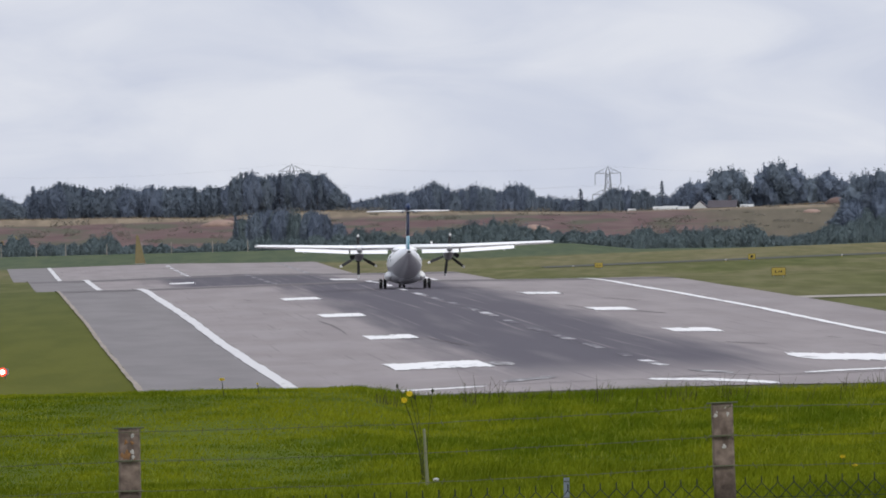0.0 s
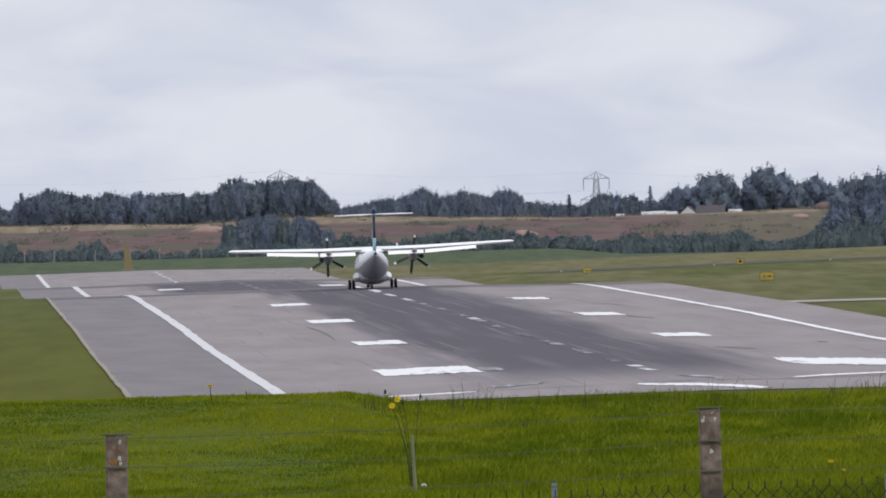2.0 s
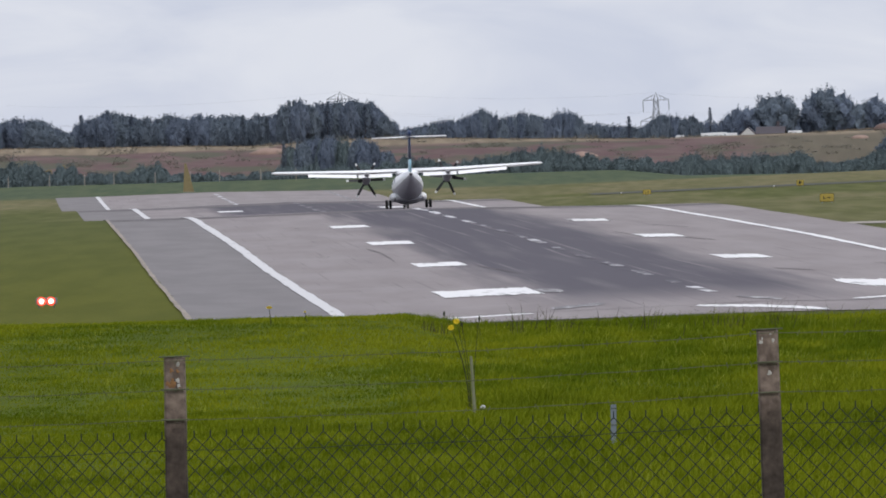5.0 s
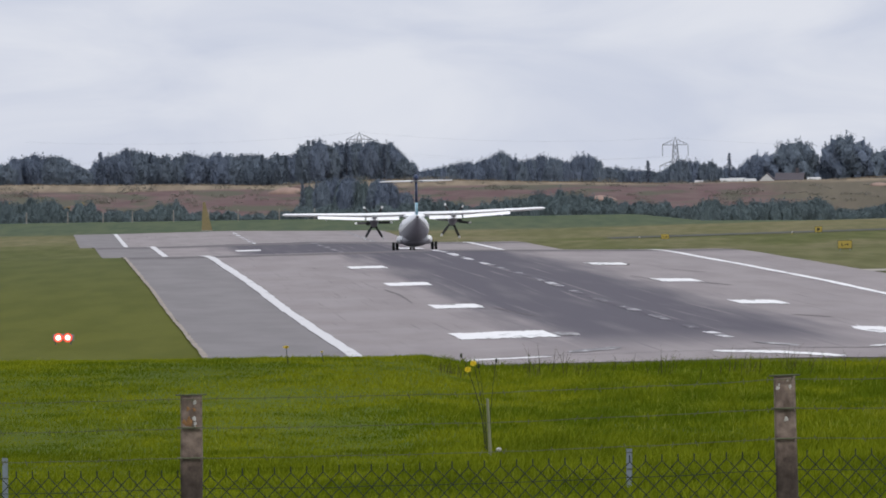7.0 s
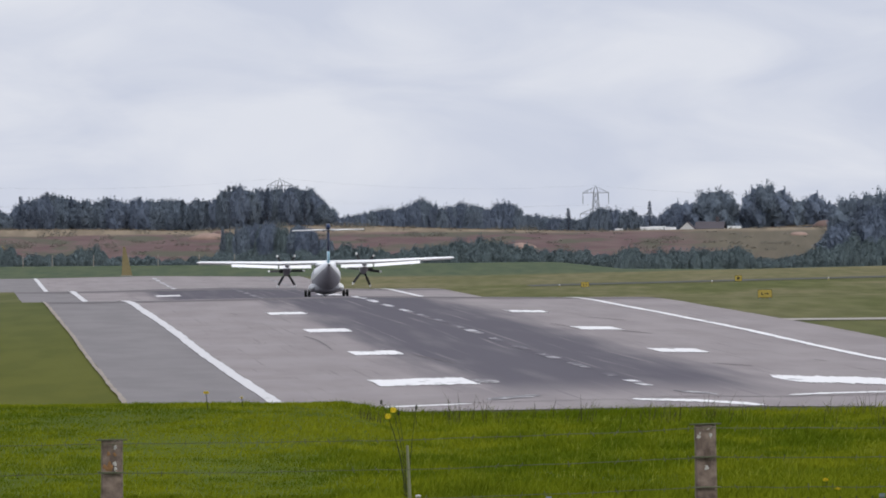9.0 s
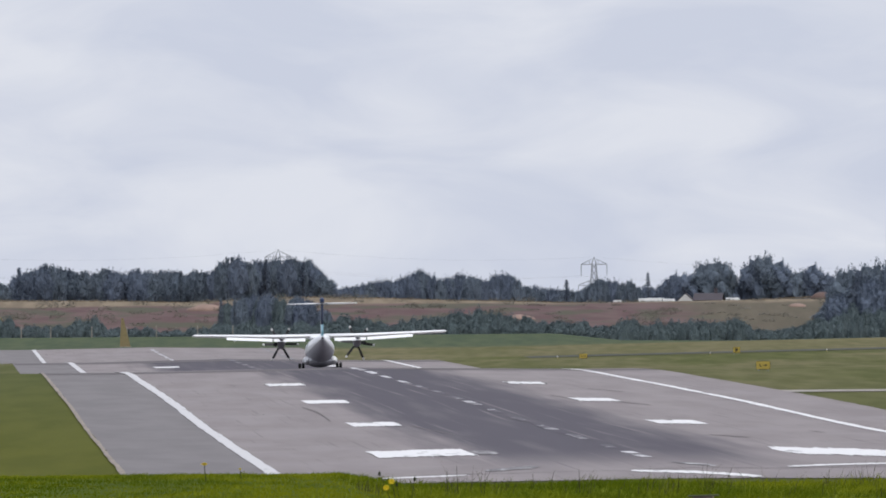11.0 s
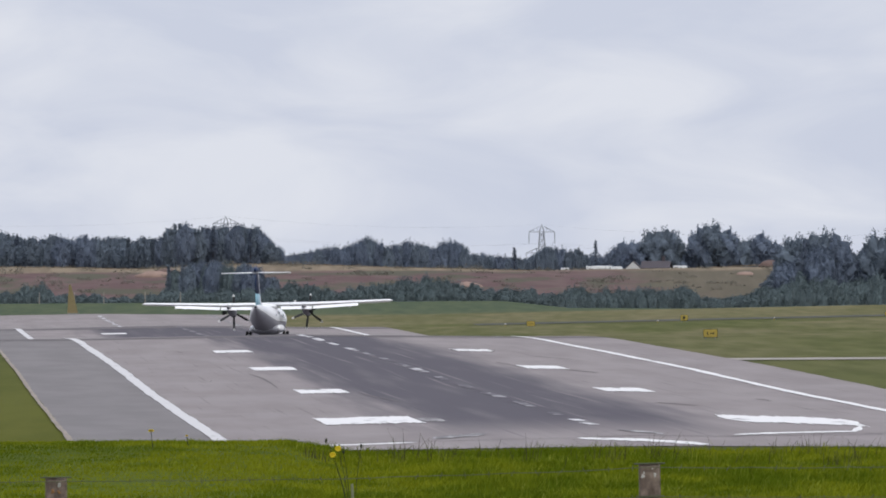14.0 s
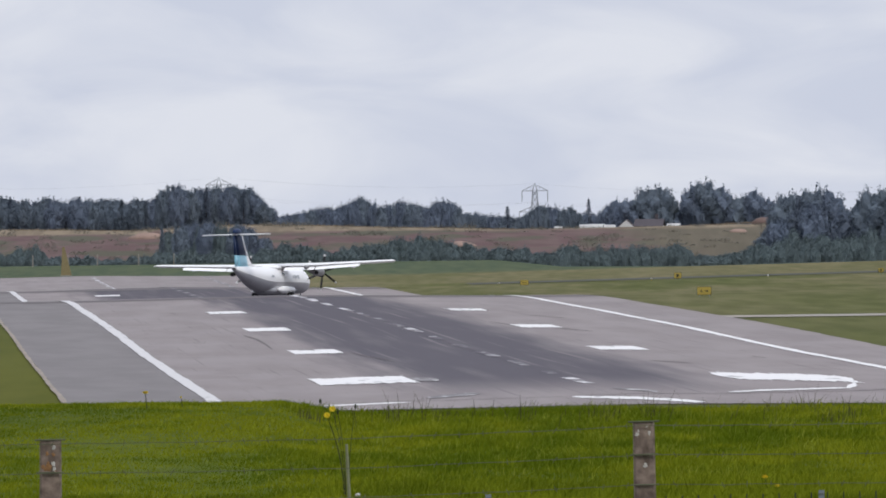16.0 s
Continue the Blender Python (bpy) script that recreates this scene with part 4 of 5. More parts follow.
def build_tree(kind, seed, mat):
    """A tapered trunk with limbs and a crown of leafy sprigs; unit tree about 10 m high."""
    rng = random.Random(seed)
    t = thing("tree", Matrix(), "", "tree")
    b = bmesh.new()
    tips = []
    ph = [rng.uniform(0, 6.28) for _ in range(6)]

    def lobes(a, e, deep):
        """Uneven swelling of the crown, by direction."""
        return 1 + deep * (0.5 * math.sin(2 * a + ph[0]) * math.cos(3 * e + ph[1]) + 0.6 * math.sin(3 * a + 4 * e + ph[2]) + 0.5 * math.sin(5 * a - 3 * e + ph[3]))

    if kind in ("round", "oak"):
        deep, rx, rz, zc = (0.16, 3.2, 4.6, 4.7) if kind == "round" else (0.26, 4.2, 4.1, 5.3)
        add_tube(b, (0, 0, -0.3), (0.1, 0, 4.2), 0.34, 0.2)
        for k in range(250):
            a, e = rng.uniform(0, 6.283), math.asin(rng.uniform(-0.9, 1))
            r = lobes(a, e, deep) * rng.uniform(0.8, 1.02)
            way = Vector((math.cos(a) * math.cos(e), math.sin(a) * math.cos(e), math.sin(e)))
            c = (way.x * rx * r, way.y * rx * r, zc + way.z * rz * r)
            if k % 18 == 0:
                add_tube(b, (0.1, 0, max(0.8, min(4.0, c[2] - 1.2))), c, 0.13, 0.03, 6)
            up = (way + Vector((0, 0, 0.5))).normalized()
            tips.append((c, tuple(up), rng.uniform(0.2, 0.5), rng.uniform(0.18, 0.36)))
        if kind == "round":
            for k in range(9):
                a, q = rng.uniform(0, 6.283), rng.uniform(0, 1.9)
                z = zc + rz * math.sqrt(1 - (q / rx) ** 2) * 0.93
                tips.append(((math.cos(a) * q, math.sin(a) * q, z), (rng.uniform(-0.15, 0.15), 0, 1), rng.uniform(0.4, 0.75), 0.11))
    elif kind == "tall":
        add_tube(b, (0, 0, -0.3), (0, 0, 8.8), 0.24, 0.04)
        for k in range(130):
            z = rng.uniform(0.6, 9.2)
            q = (1.35 * (1 - z / 9.8) ** 0.55 + 0.12) * rng.uniform(0.2, 1.0)
            a = rng.uniform(0, 6.283)
            c = (math.cos(a) * q, math.sin(a) * q, z)
            if k % 14 == 0:
                add_tube(b, (0, 0, max(0.3, z - 0.9)), c, 0.06, 0.02, 6)
            tips.append((c, (math.cos(a) * 0.35, math.sin(a) * 0.35, 0.93), rng.uniform(0.3, 0.6), rng.uniform(0.10, 0.22)))
    elif kind == "conifer":
        add_tube(b, (0, 0, -0.3), (0, 0, 9.9), 0.2, 0.03)
        for k in range(15):
            z = 1.0 + 8.5 * k / 14
            for a in (k * 1.3, k * 1.3 + 2.1, k * 1.3 + 4.2):
                rad = 2.1 * (1 - k / 15.5) * rng.uniform(0.6, 1.1)
                add_tube(b, (0, 0, z), (math.cos(a) * rad, math.sin(a) * rad, z - 0.3), 0.05, 0.02, 5)
                for q in (0.45, 0.85):
                    tips.append(((math.cos(a) * rad * q, math.sin(a) * rad * q, z - 0.15), (math.cos(a), math.sin(a), -0.15), rad * 0.25 + 0.08, 0.10 + 0.06 * rad))
    else:
        for k in range(6):
            a = k * 1.1
            add_tube(b, (0, 0, -0.3), (math.cos(a) * 1.8, math.sin(a) * 1.8, 3.5), 0.12, 0.04, 6)
        for k in range(150):
            a, q = rng.uniform(0, 6.283), 3.3 * math.sqrt(rng.random())
            top = (6.2 - 0.42 * q * q) * lobes(a, q * 0.4, 0.14)
            c = (math.cos(a) * q, math.sin(a) * q, max(0.3, top * rng.uniform(0.82, 1.0)))
            tips.append((c, (rng.uniform(-0.3, 0.3), rng.uniform(-0.3, 0.3), 0.9), rng.uniform(0.25, 0.6), rng.uniform(0.2, 0.38)))
    part("trunk", b, M_BARK, t, "dark bark")
    # the dense leafy heart of the crown, uneven as the sprigs around it
    core = bmesh.new()
    if kind in ("round", "oak", "bush"):
        bmesh.ops.create_icosphere(core, subdivisions=4, radius=1)
        for q in core.verts:
            n = q.co.normalized()
            a, e = math.atan2(n.y, n.x), math.asin(max(-1, min(1, n.z)))
            rough = 1 + 0.16 * noise.noise(n * 5 + Vector((seed, 0, 0))) + 0.11 * noise.noise(n * 13 + Vector((0, seed, 0))) + 0.05 * noise.noise(n * 30)
            if kind == "bush":
                q.co = Vector((n.x * 2.9, n.y * 2.9, 0.6 + n.z * 4.7)) * rough * lobes(a, e, 0.10)
            else:
                w = lobes(a, e, deep) * rough * 0.86
                q.co = Vector((n.x * rx * w, n.y * rx * w, zc + n.z * rz * w))
    v, f = sprig_cloud(tips, {"round": 20, "oak": 22, "tall": 30, "conifer": 40, "bush": 18}[kind], {"round": 0.17, "oak": 0.18, "tall": 0.16, "conifer": 0.15, "bush": 0.17}[kind], seed)
    core.verts.ensure_lookup_table()
    k = len(v)
    v = np.concatenate([v, np.array([tuple(q.co) for q in core.verts]).reshape(-1, 3)])
    v[:, 2] = np.maximum(v[:, 2], 0.02)
    faces = f.tolist() + [[k + q.index for q in face.verts] for face in core.faces]
    core.free()
    me = bpy.data.meshes.new("crown")
    me.from_pydata(v.tolist(), [], faces)
    me.materials.append(mat)
    c = new("crown", me)
    c.parent = t
    return t


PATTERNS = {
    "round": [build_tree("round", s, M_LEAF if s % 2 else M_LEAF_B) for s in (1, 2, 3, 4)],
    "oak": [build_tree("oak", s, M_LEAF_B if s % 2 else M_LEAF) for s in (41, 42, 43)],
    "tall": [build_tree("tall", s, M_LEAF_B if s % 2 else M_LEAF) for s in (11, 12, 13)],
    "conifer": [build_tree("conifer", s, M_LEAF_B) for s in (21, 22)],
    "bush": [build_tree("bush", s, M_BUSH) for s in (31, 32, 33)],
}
LABELS = {"round": "dark green broadleaf tree with a rounded crown", "oak": "broad dark green oak with a lobed open crown", "tall": "slender dark green tree in a shelter belt",
          "conifer": "dark pointed conifer on the skyline", "bush": "dense dark green scrub bush below the earth bank"}
TREE_RNG = random.Random(5)
USED = set()


def plant(kind, bearing, d, rise_top, wide=None, group="skyline trees"):
    """A tree whose top reaches rise_top milliradians over the eye's level."""
    x, y, z = spot(bearing, d)
    top = EYE_Z + rise_top / 1000 * d
    s = max(0.05, (top - z) / {"round": 9.6, "oak": 9.7, "tall": 9.7, "conifer": 9.8, "bush": 6.6}[kind])
    w = wide or s
    free = [k for k in range(len(PATTERNS[kind])) if (kind, k) not in USED]
    k = free[0] if free else TREE_RNG.randrange(len(PATTERNS[kind]))
    m = pose(x, y, z, 0, 0, TREE_RNG.uniform(0, 360))
    src = PATTERNS[kind][k]
    if free:
        USED.add((kind, k))
        ob = src
        ob.matrix_basis = m
    else:
        ob = copy_thing(src, m)
    ob.scale = (w, w, s)
    name = "bush" if kind == "bush" else "tree"
    ob.name = name
    return tagged(ob, LABELS[kind], name, "scrub bushes" if name == "bush" else group)


def skyline(points, d, kinds, step, jitter=0.25, wide=None, depth=60):
    """Trees along a stretch of horizon; points: bearing and rise of the tops."""
    bs, rs = [p[0] for p in points], [p[1] for p in points]
    b = bs[0]
    while b <= bs[-1]:
        r = float(np.interp(b, bs, rs)) + TREE_RNG.uniform(-jitter, jitter)
        plant(TREE_RNG.choice(kinds), b, d + TREE_RNG.uniform(0, depth), r, wide)
        b += step * TREE_RNG.uniform(0.75, 1.25)


# bearing and rise of the treetops, in milliradians, from the far side of the field
BELT = [(-34, 2.4), (-31, 2.5), (-29.6, 2.45), (-28.9, 2.9), (-27.8, 2.95), (-26.8, 2.74), (-25.8, 2.35), (-25.1, 1.95), (-24.6, 1.95), (-24.1, 2.7), (-23.1, 2.92), (-22.5, 3.2), (-21.6, 3.0), (-20.9, 2.6), (-20.4, 2.85), (-19.6, 2.65),
        (-19.1, 2.9), (-18.1, 2.55), (-16.8, 2.85), (-16.1, 2.6), (-15.4, 2.8), (-14.9, 2.75), (-14.4, 2.45), (-13.4, 2.7), (-12.8, 2.6), (-12.3, 2.9)]
skyline(BELT, 3760, ["round"], 0.5, 0.12, wide=0.75)
skyline([(b, r + 0.12) for b, r in BELT[9:]], 3775, ["tall"], 1.3, 0.15, wide=0.7)
CLUMP = [(-12.4, 2.9), (-11.7, 3.6), (-11.1, 3.48), (-10.8, 3.1), (-10.4, 3.28), (-9.6, 3.35), (-8.6, 3.33), (-7.7, 3.45), (-7.4, 3.05), (-7.1, 3.35), (-6.8, 3.0), (-6.4, 2.5), (-5.9, 2.1), (-5.6, 1.7)]
skyline(CLUMP, 3725, ["round", "round", "tall"], 0.33, 0.08, wide=0.7)
RIDGE = [(-6.0, 1.5), (-5.4, 1.55), (-4.4, 1.74), (-3.4, 1.95), (-2.4, 2.05), (-1.4, 2.15), (-0.9, 2.4), (-0.4, 2.75), (0.1, 2.35), (0.6, 2.08), (1.1, 2.15), (1.7, 2.4), (2.9, 2.2), (3.6, 1.95), (3.9, 2.32), (4.7, 2.35), (5.2, 2.15), (5.7, 1.7),
         (6.9, 1.55), (7.9, 1.4), (9.2, 1.37)]
skyline(RIDGE, 3880, ["round"], 0.34, 0.06, wide=0.55)
skyline([(9.3, 1.5), (9.7, 1.8), (10.2, 2.05), (11.1, 1.95), (11.4, 1.75), (11.9, 2.05), (12.2, 1.6), (12.7, 1.5), (13.9, 1.55)], 3880, ["round"], 0.4, 0.08, wide=0.5)
plant("conifer", 8.2, 3850, 1.98, 0.85)
plant("conifer", 13.0, 3850, 2.36, 0.85)
skyline([(14.1, 1.95), (14.6, 2.12), (15.5, 2.2)], 3830, ["oak", "round"], 0.45, 0.08, wide=0.6)
for b, r, w in ((15.4, 2.3, 0.75), (16.7, 2.96, 0.95), (17.35, 2.85, 0.8), (19.25, 2.92, 0.85), (19.95, 3.28, 1.0), (20.75, 2.82, 0.8), (21.8, 2.36, 0.6), (22.7, 2.6, 0.75), (23.5, 2.25, 0.6)):
    plant("oak", b, 3800, r, w)
skyline([(14.2, 1.5), (16, 1.9), (18.0, 1.7), (20, 2.1), (24, 1.9)], 3835, ["round"], 0.45, 0.15, wide=0.7)
# tall dark trees at the end of the bank, nearer
for b, r, w in ((24.6, 2.42, 0.9), (25.3, 2.5, 0.95), (26.4, 2.76, 1.05), (27.2, 2.5, 0.95), (29.6, 2.6, 0.95), (30.6, 2.75, 1.0), (31.9, 2.7, 1.0), (33.2, 2.6, 1.0)):
    plant("oak", b, 3545, r, w)
skyline([(23.5, 0.1), (24.2, 1.0), (25, 1.9), (26.4, 2.1), (27.6, 1.6), (28.4, 1.5), (30, 1.9), (33, 1.9)], 3535, ["round"], 0.4, 0.15, wide=0.9)
# lower thicket standing in front at the field's edge
skyline([(24.2, -0.2), (25.2, 0.3), (27.5, 0.2), (30, 0.3), (33, 0.2)], 3520, ["bush"], 0.4, 0.2, wide=0.8)
skyline([(-12.2, 0.95), (-11.6, 1.12), (-10, 1.18), (-8, 1.1), (-7.1, 0.85), (-6.4, 0.35), (-5.7, -0.1)], 3530, ["round", "tall", "round", "bush"], 0.24, 0.24, wide=0.5)
HEDGE = [(-34, 0.0), (-30, 0.2), (-27.8, 0.3), (-26.1, -0.2), (-24.8, 0.05), (-24.1, -0.46), (-21.1, -0.5), (-20.6, -0.05), (-19.8, -0.05), (-19.1, -0.63), (-16.8, -0.73), (-13.8, -0.71), (-12.3, -0.4), (-6.5, -0.48), (-4.5, -0.02), (-2.5, -0.5), (-1.1, -0.22), (0.9, 0.07),
         (3.9, 0.34), (5.5, -0.14), (7.2, -0.5), (8.9, -0.65), (11.5, -0.46), (15.5, -0.47), (18.2, -0.5), (19.5, -0.95), (22.2, -0.7), (24.2, -0.3), (33, -0.1)]
skyline(HEDGE, 3494, ["bush"], 0.36, 0.26, wide=0.55, depth=30)
skyline([(b, min(r - 0.3, -0.55)) for b, r in HEDGE], 3488, ["bush"], 0.6, 0.15, wide=0.4, depth=8)


def build_scrub():
    """Weeds and low scrub all over the face of the bank, thicker towards its foot."""
    rng = np.random.default_rng(17)
    n = 320
    d = 3545 + 165 * rng.random(n) ** 1.5
    x = rng.uniform(-32, 31, n) / 1000 * d + 4 * np.sin(d * 0.3)
    r = rng.uniform(0.35, 0.9, n) * (1 + 1.2 * (rng.random(n) < 0.12))
    z = ground_z(x, d)
    blobs = [((x[k] + r[k] * j, d[k], z[k] + r[k] * 0.35), r[k]) for k in range(n) for j in (-1.2, 0.1, 1.3)]
    v, f = leaf_cloud(blobs, 22000, 0.17, 23, 0.5)
    me = bpy.data.meshes.new("bank_scrub")
    me.from_pydata(v.tolist(), [], f.tolist())
    me.materials.append(M_SCRUB)
    tagged(new("bank_scrub", me), "low dull green weeds and scrub on the earth bank", "scrub", kind="stuff")


build_scrub()


# ---- far things ----
def build_pylon(bearing, d, rise_top):
    x, y, z = spot(bearing, d)
    top = EYE_Z + rise_top / 1000 * d
    h = top - z
    p = thing("pylon", pose(x, y, z, 0, 0, 8), "grey steel lattice electricity pylon beyond the trees", "pylon", "power line pylons")
    b = bmesh.new()
    half = lambda q: 1.9 - 1.35 * min(1, q / (h - 2.0))
    levels = np.linspace(0, h - 2.0, 11)
    for q0, q1 in zip(levels, levels[1:]):
        w0, w1 = half(q0), half(q1)
        for sx, sy in itertools.product((-1, 1), (-1, 1)):
            add_tube(b, (sx * w0, sy * w0, q0), (sx * w1, sy * w1, q1), 0.11, seg=4)
        for s in (-1, 1):
            add_tube(b, (-w0, s * w0, q0), (w1, s * w1, q1), 0.055, seg=4)
            add_tube(b, (w0, s * w0, q0), (-w1, s * w1, q1), 0.055, seg=4)
            add_tube(b, (-w1, s * w1, q1), (w1, s * w1, q1), 0.055, seg=4)
    for sx, sy in itertools.product((-1, 1), (-1, 1)):
        add_tube(b, (sx * 0.65, sy * 0.65, h - 2.0), (0, 0, h), 0.09, seg=4)
    part("tower", b, M_PYLON, p)
    for level, reach in ((h - 2.1, 3.6), (h - 7.9, 4.4), (h - 13.0, 3.8)):
        for s in (-1, 1):
            b = bmesh.new()
            add_tube(b, (s * 0.6, 0, level), (s * reach, 0, level), 0.09, seg=4)
            add_tube(b, (s * 0.6, 0, level + 1.5), (s * reach, 0, level + 0.05), 0.09, seg=4)
            for q in (0.35, 0.65):
                add_tube(b, (s * reach * q, 0, level), (s * reach * q, 0, level + 1.5 * (1 - q)), 0.05, seg=4)
            part("cross_arm", b, M_PYLON, p)
            b = bmesh.new()
            add_tube(b, (s * reach, 0, level), (s * reach, 0, level - 3.1), 0.09, seg=5)
            for k in range(8):
                add_tube(b, (s * reach, 0, level - 0.5 - k * 0.32), (s * reach, 0, level - 0.6 - k * 0.32), 0.16, seg=6)
            part("insulator", b, M_PYLON, p)
    return p, h


PYLONS = [(-8.8, 4650, 3.9), (9.83, 4700, 3.30)]
PYLON_TOPS = []
for bearing, d, rise in PYLONS:
    build_pylon(bearing, d, rise)
    PYLON_TOPS.append((bearing / 1000 * d, d, EYE_Z + rise / 1000 * d))


def build_cables():
    ends = [(PYLON_TOPS[0][0] - 90, 4600, PYLON_TOPS[0][2] - 1.5), *PYLON_TOPS, (PYLON_TOPS[1][0] + 100, 4760, PYLON_TOPS[1][2] - 3)]
    for side, drop in ((-3.6, 5.2), (3.6, 5.2), (-4.4, 9.7), (4.4, 9.7), (0, 0.05)):
        b = bmesh.new()
        for a, c in zip(ends, ends[1:]):
            prev = None
            for k in range(13):
                u = k / 12
                q = Vector((a[0] + (c[0] - a[0]) * u + side, a[1] + (c[1] - a[1]) * u, a[2] + (c[2] - a[2]) * u - drop - 1.8 * 4 * u * (1 - u)))
                if prev:
                    add_tube(b, prev, q, 0.010, seg=4)
                prev = q
        tagged(part("power_cable", b, M_PYLON), "thin grey overhead power cable between pylons", "cable", "power cables")


build_cables()


def build_house():
    x, y, z = spot(16.1, 3785)
    p = thing("house", pose(x, y, z - 0.2, 0, 0, -6), "low house with white gable and dark tiled roof", "house")
    part("wall", add_box(bmesh.new(), (9.6, 6, 4.0), (0, 0, 0.9), 0.05), M_RENDER, p)
    b = bmesh.new()
    loft(b, [[(xx, -3.4, 2.7), (xx, 0, 4.3), (xx, 3.4, 2.7), (xx, 3.3, 2.55), (xx, 0, 4.1), (xx, -3.3, 2.55)] for xx in (-1.5, 5.1)])
    part("roof", b, M_ROOF, p, "dark tiled roof")
    b = bmesh.new()
    loft(b, [[(-5.0, yy, 2.7), (-3.1, yy, 4.3), (-1.2, yy, 2.7), (-1.3, yy, 2.5), (-3.1, yy, 4.05), (-4.9, yy, 2.5)] for yy in (-3.6, 0.5)])
    part("gable_roof", b, M_ROOF, p)
    b = bmesh.new()
    loft(b, [[(-4.8, yy, 2.6), (-1.4, yy, 2.6), (-3.1, yy, 4.1)] for yy in (-3.75, -3.55)])
    part("gable", b, M_RENDER, p, "white gable end")
    for k, xx in enumerate((-3.6, -2.5)):
        part("window", add_box(bmesh.new(), (0.7, 0.1, 0.8), (xx, -3.22, 2.2 + 0.8), 0.02), M_GLASS, p)
    part("chimney", add_box(bmesh.new(), (0.7, 0.7, 1.2), (3.4, 0.2, 4.8), 0.03), M_ROOF, p)


def build_shed(bearing, d, length, high, label):
    x, y, z = spot(bearing, d)
    p = thing("polytunnel", pose(x, y, z, 0, 0, TREE_RNG.uniform(-6, 6)), label, "polytunnel", "white tunnels")
    b = bmesh.new()
    loft(b, [[(xx, math.cos(a) * 2.2, math.sin(a) * high) for a in np.linspace(0, math.pi, 11)] for xx in np.linspace(-length / 2, length / 2, 6)])
    part("cover", b, M_RENDER, p)
    for xx in np.linspace(-length / 2, length / 2, 6):
        b = bmesh.new()
        pts = [Vector((xx, math.cos(a) * 2.23, math.sin(a) * (high + 0.03))) for a in np.linspace(0, math.pi, 9)]
        for a, c in zip(pts, pts[1:]):
            add_tube(b, a, c, 0.04, seg=4)
        part("hoop", b, M_GALV, p)


build_house()
for bearing, d, length, high in ((12.75, 3762, 2.4, 2.5), (13.45, 3768, 3.6, 2.75), (14.2, 3764, 2.6, 2.45), (11.2, 3770, 1.8, 2.4), (18.0, 3764, 3.0, 2.3)):
    build_shed(bearing, d, length, high, "low white tunnel roof behind the bank")


def build_heap(bearing, d, wide, high, mat, label):
    x, y, z = spot(bearing, d)
    rng = random.Random(int(bearing * 10))
    b = bmesh.new()
    bmesh.ops.create_icosphere(b, subdivisions=3, radius=1, matrix=Matrix.Diagonal((wide / 2, 3.5, high, 1)))
    for v in b.verts:
        v.co *= 1 + 0.16 * noise.noise(v.co * 0.6 + Vector((bearing, 0, 0)))
    ob = part("spoil_mound", b, mat, smooth=True)
    ob.matrix_basis = pose(x, y, z - 0.25)
    tagged(ob, label, "mound", "heaps on the bank")


M_SPOIL = material("pale_spoil", (0.30, 0.21, 0.17), 0.95, dark=0.75, grain=1.5, coarse=0.3)
M_RED = material("red_spoil", (0.15, 0.10, 0.085), 0.95, dark=0.7, grain=1.5, coarse=0.3)
build_heap(-13.0, 3640, 8.5, 1.5, M_SPOIL, "pale heap of sandy spoil on the bank")
build_heap(-12.3, 3655, 5.0, 1.3, M_RED, "heap of red earth on the bank")
build_heap(5.4, 3600, 7.0, 1.2, M_SPOIL, "pale bare patch of spoil on the bank")
build_heap(23.3, 3690, 5.0, 1.3, M_RED, "red brown earth heap on top of the bank")
build_heap(21.8, 3640, 4.0, 0.8, M_SPOIL, "small pale heap of spoil on the bank")


def build_digger(bearing, d, flip):
    x, y, z = spot(bearing, d)
    p = thing("excavator", pose(x, y, z, 0, 0, 20 if flip > 0 else 165), "faded yellow excavator at work on the earth bank", "excavator", "excavators")
    for s in (-1, 1):
        b = bmesh.new()
        loft(b, [[(xx, s * 0.95 + yy, zz) for xx, zz in ((-1.6, 0.4), (-1.3, 0.05), (1.3, 0.05), (1.6, 0.4), (1.3, 0.8), (-1.3, 0.8))] for yy in (-0.25, 0.25)])
        part("track", b, M_DARK, p, "dark crawler track")
    part("body", add_box(bmesh.new(), (2.9, 2.3, 1.1), (-0.3, 0, 1.45), 0.12), M_MARKER, p)
    part("cab", add_box(bmesh.new(), (1.3, 1.0, 1.4), (0.5, 0.6, 2.5), 0.1), M_MARKER, p)
    part("cab_window", add_box(bmesh.new(), (0.9, 1.04, 0.7), (0.5, 0.6, 2.65), 0.03), M_GLASS, p)
    part("counterweight", add_box(bmesh.new(), (0.7, 2.2, 0.9), (-1.9, 0, 1.5), 0.15), M_DARK, p)
    part("boom", add_tube(bmesh.new(), (0.9, -0.4, 1.6), (3.6, -0.4, 4.0), 0.28, 0.2, 6), M_MARKER, p)
    part("stick", add_tube(bmesh.new(), (3.6, -0.4, 4.0), (5.0, -0.4, 2.0), 0.2, 0.14, 6), M_MARKER, p)
    part("bucket", add_box(bmesh.new(), (0.9, 0.9, 0.7), (4.9, -0.4, 1.6), 0.12), M_DARK, p)


build_digger(-26.2, 3556, 1)
build_digger(-28.6, 3558, -1)


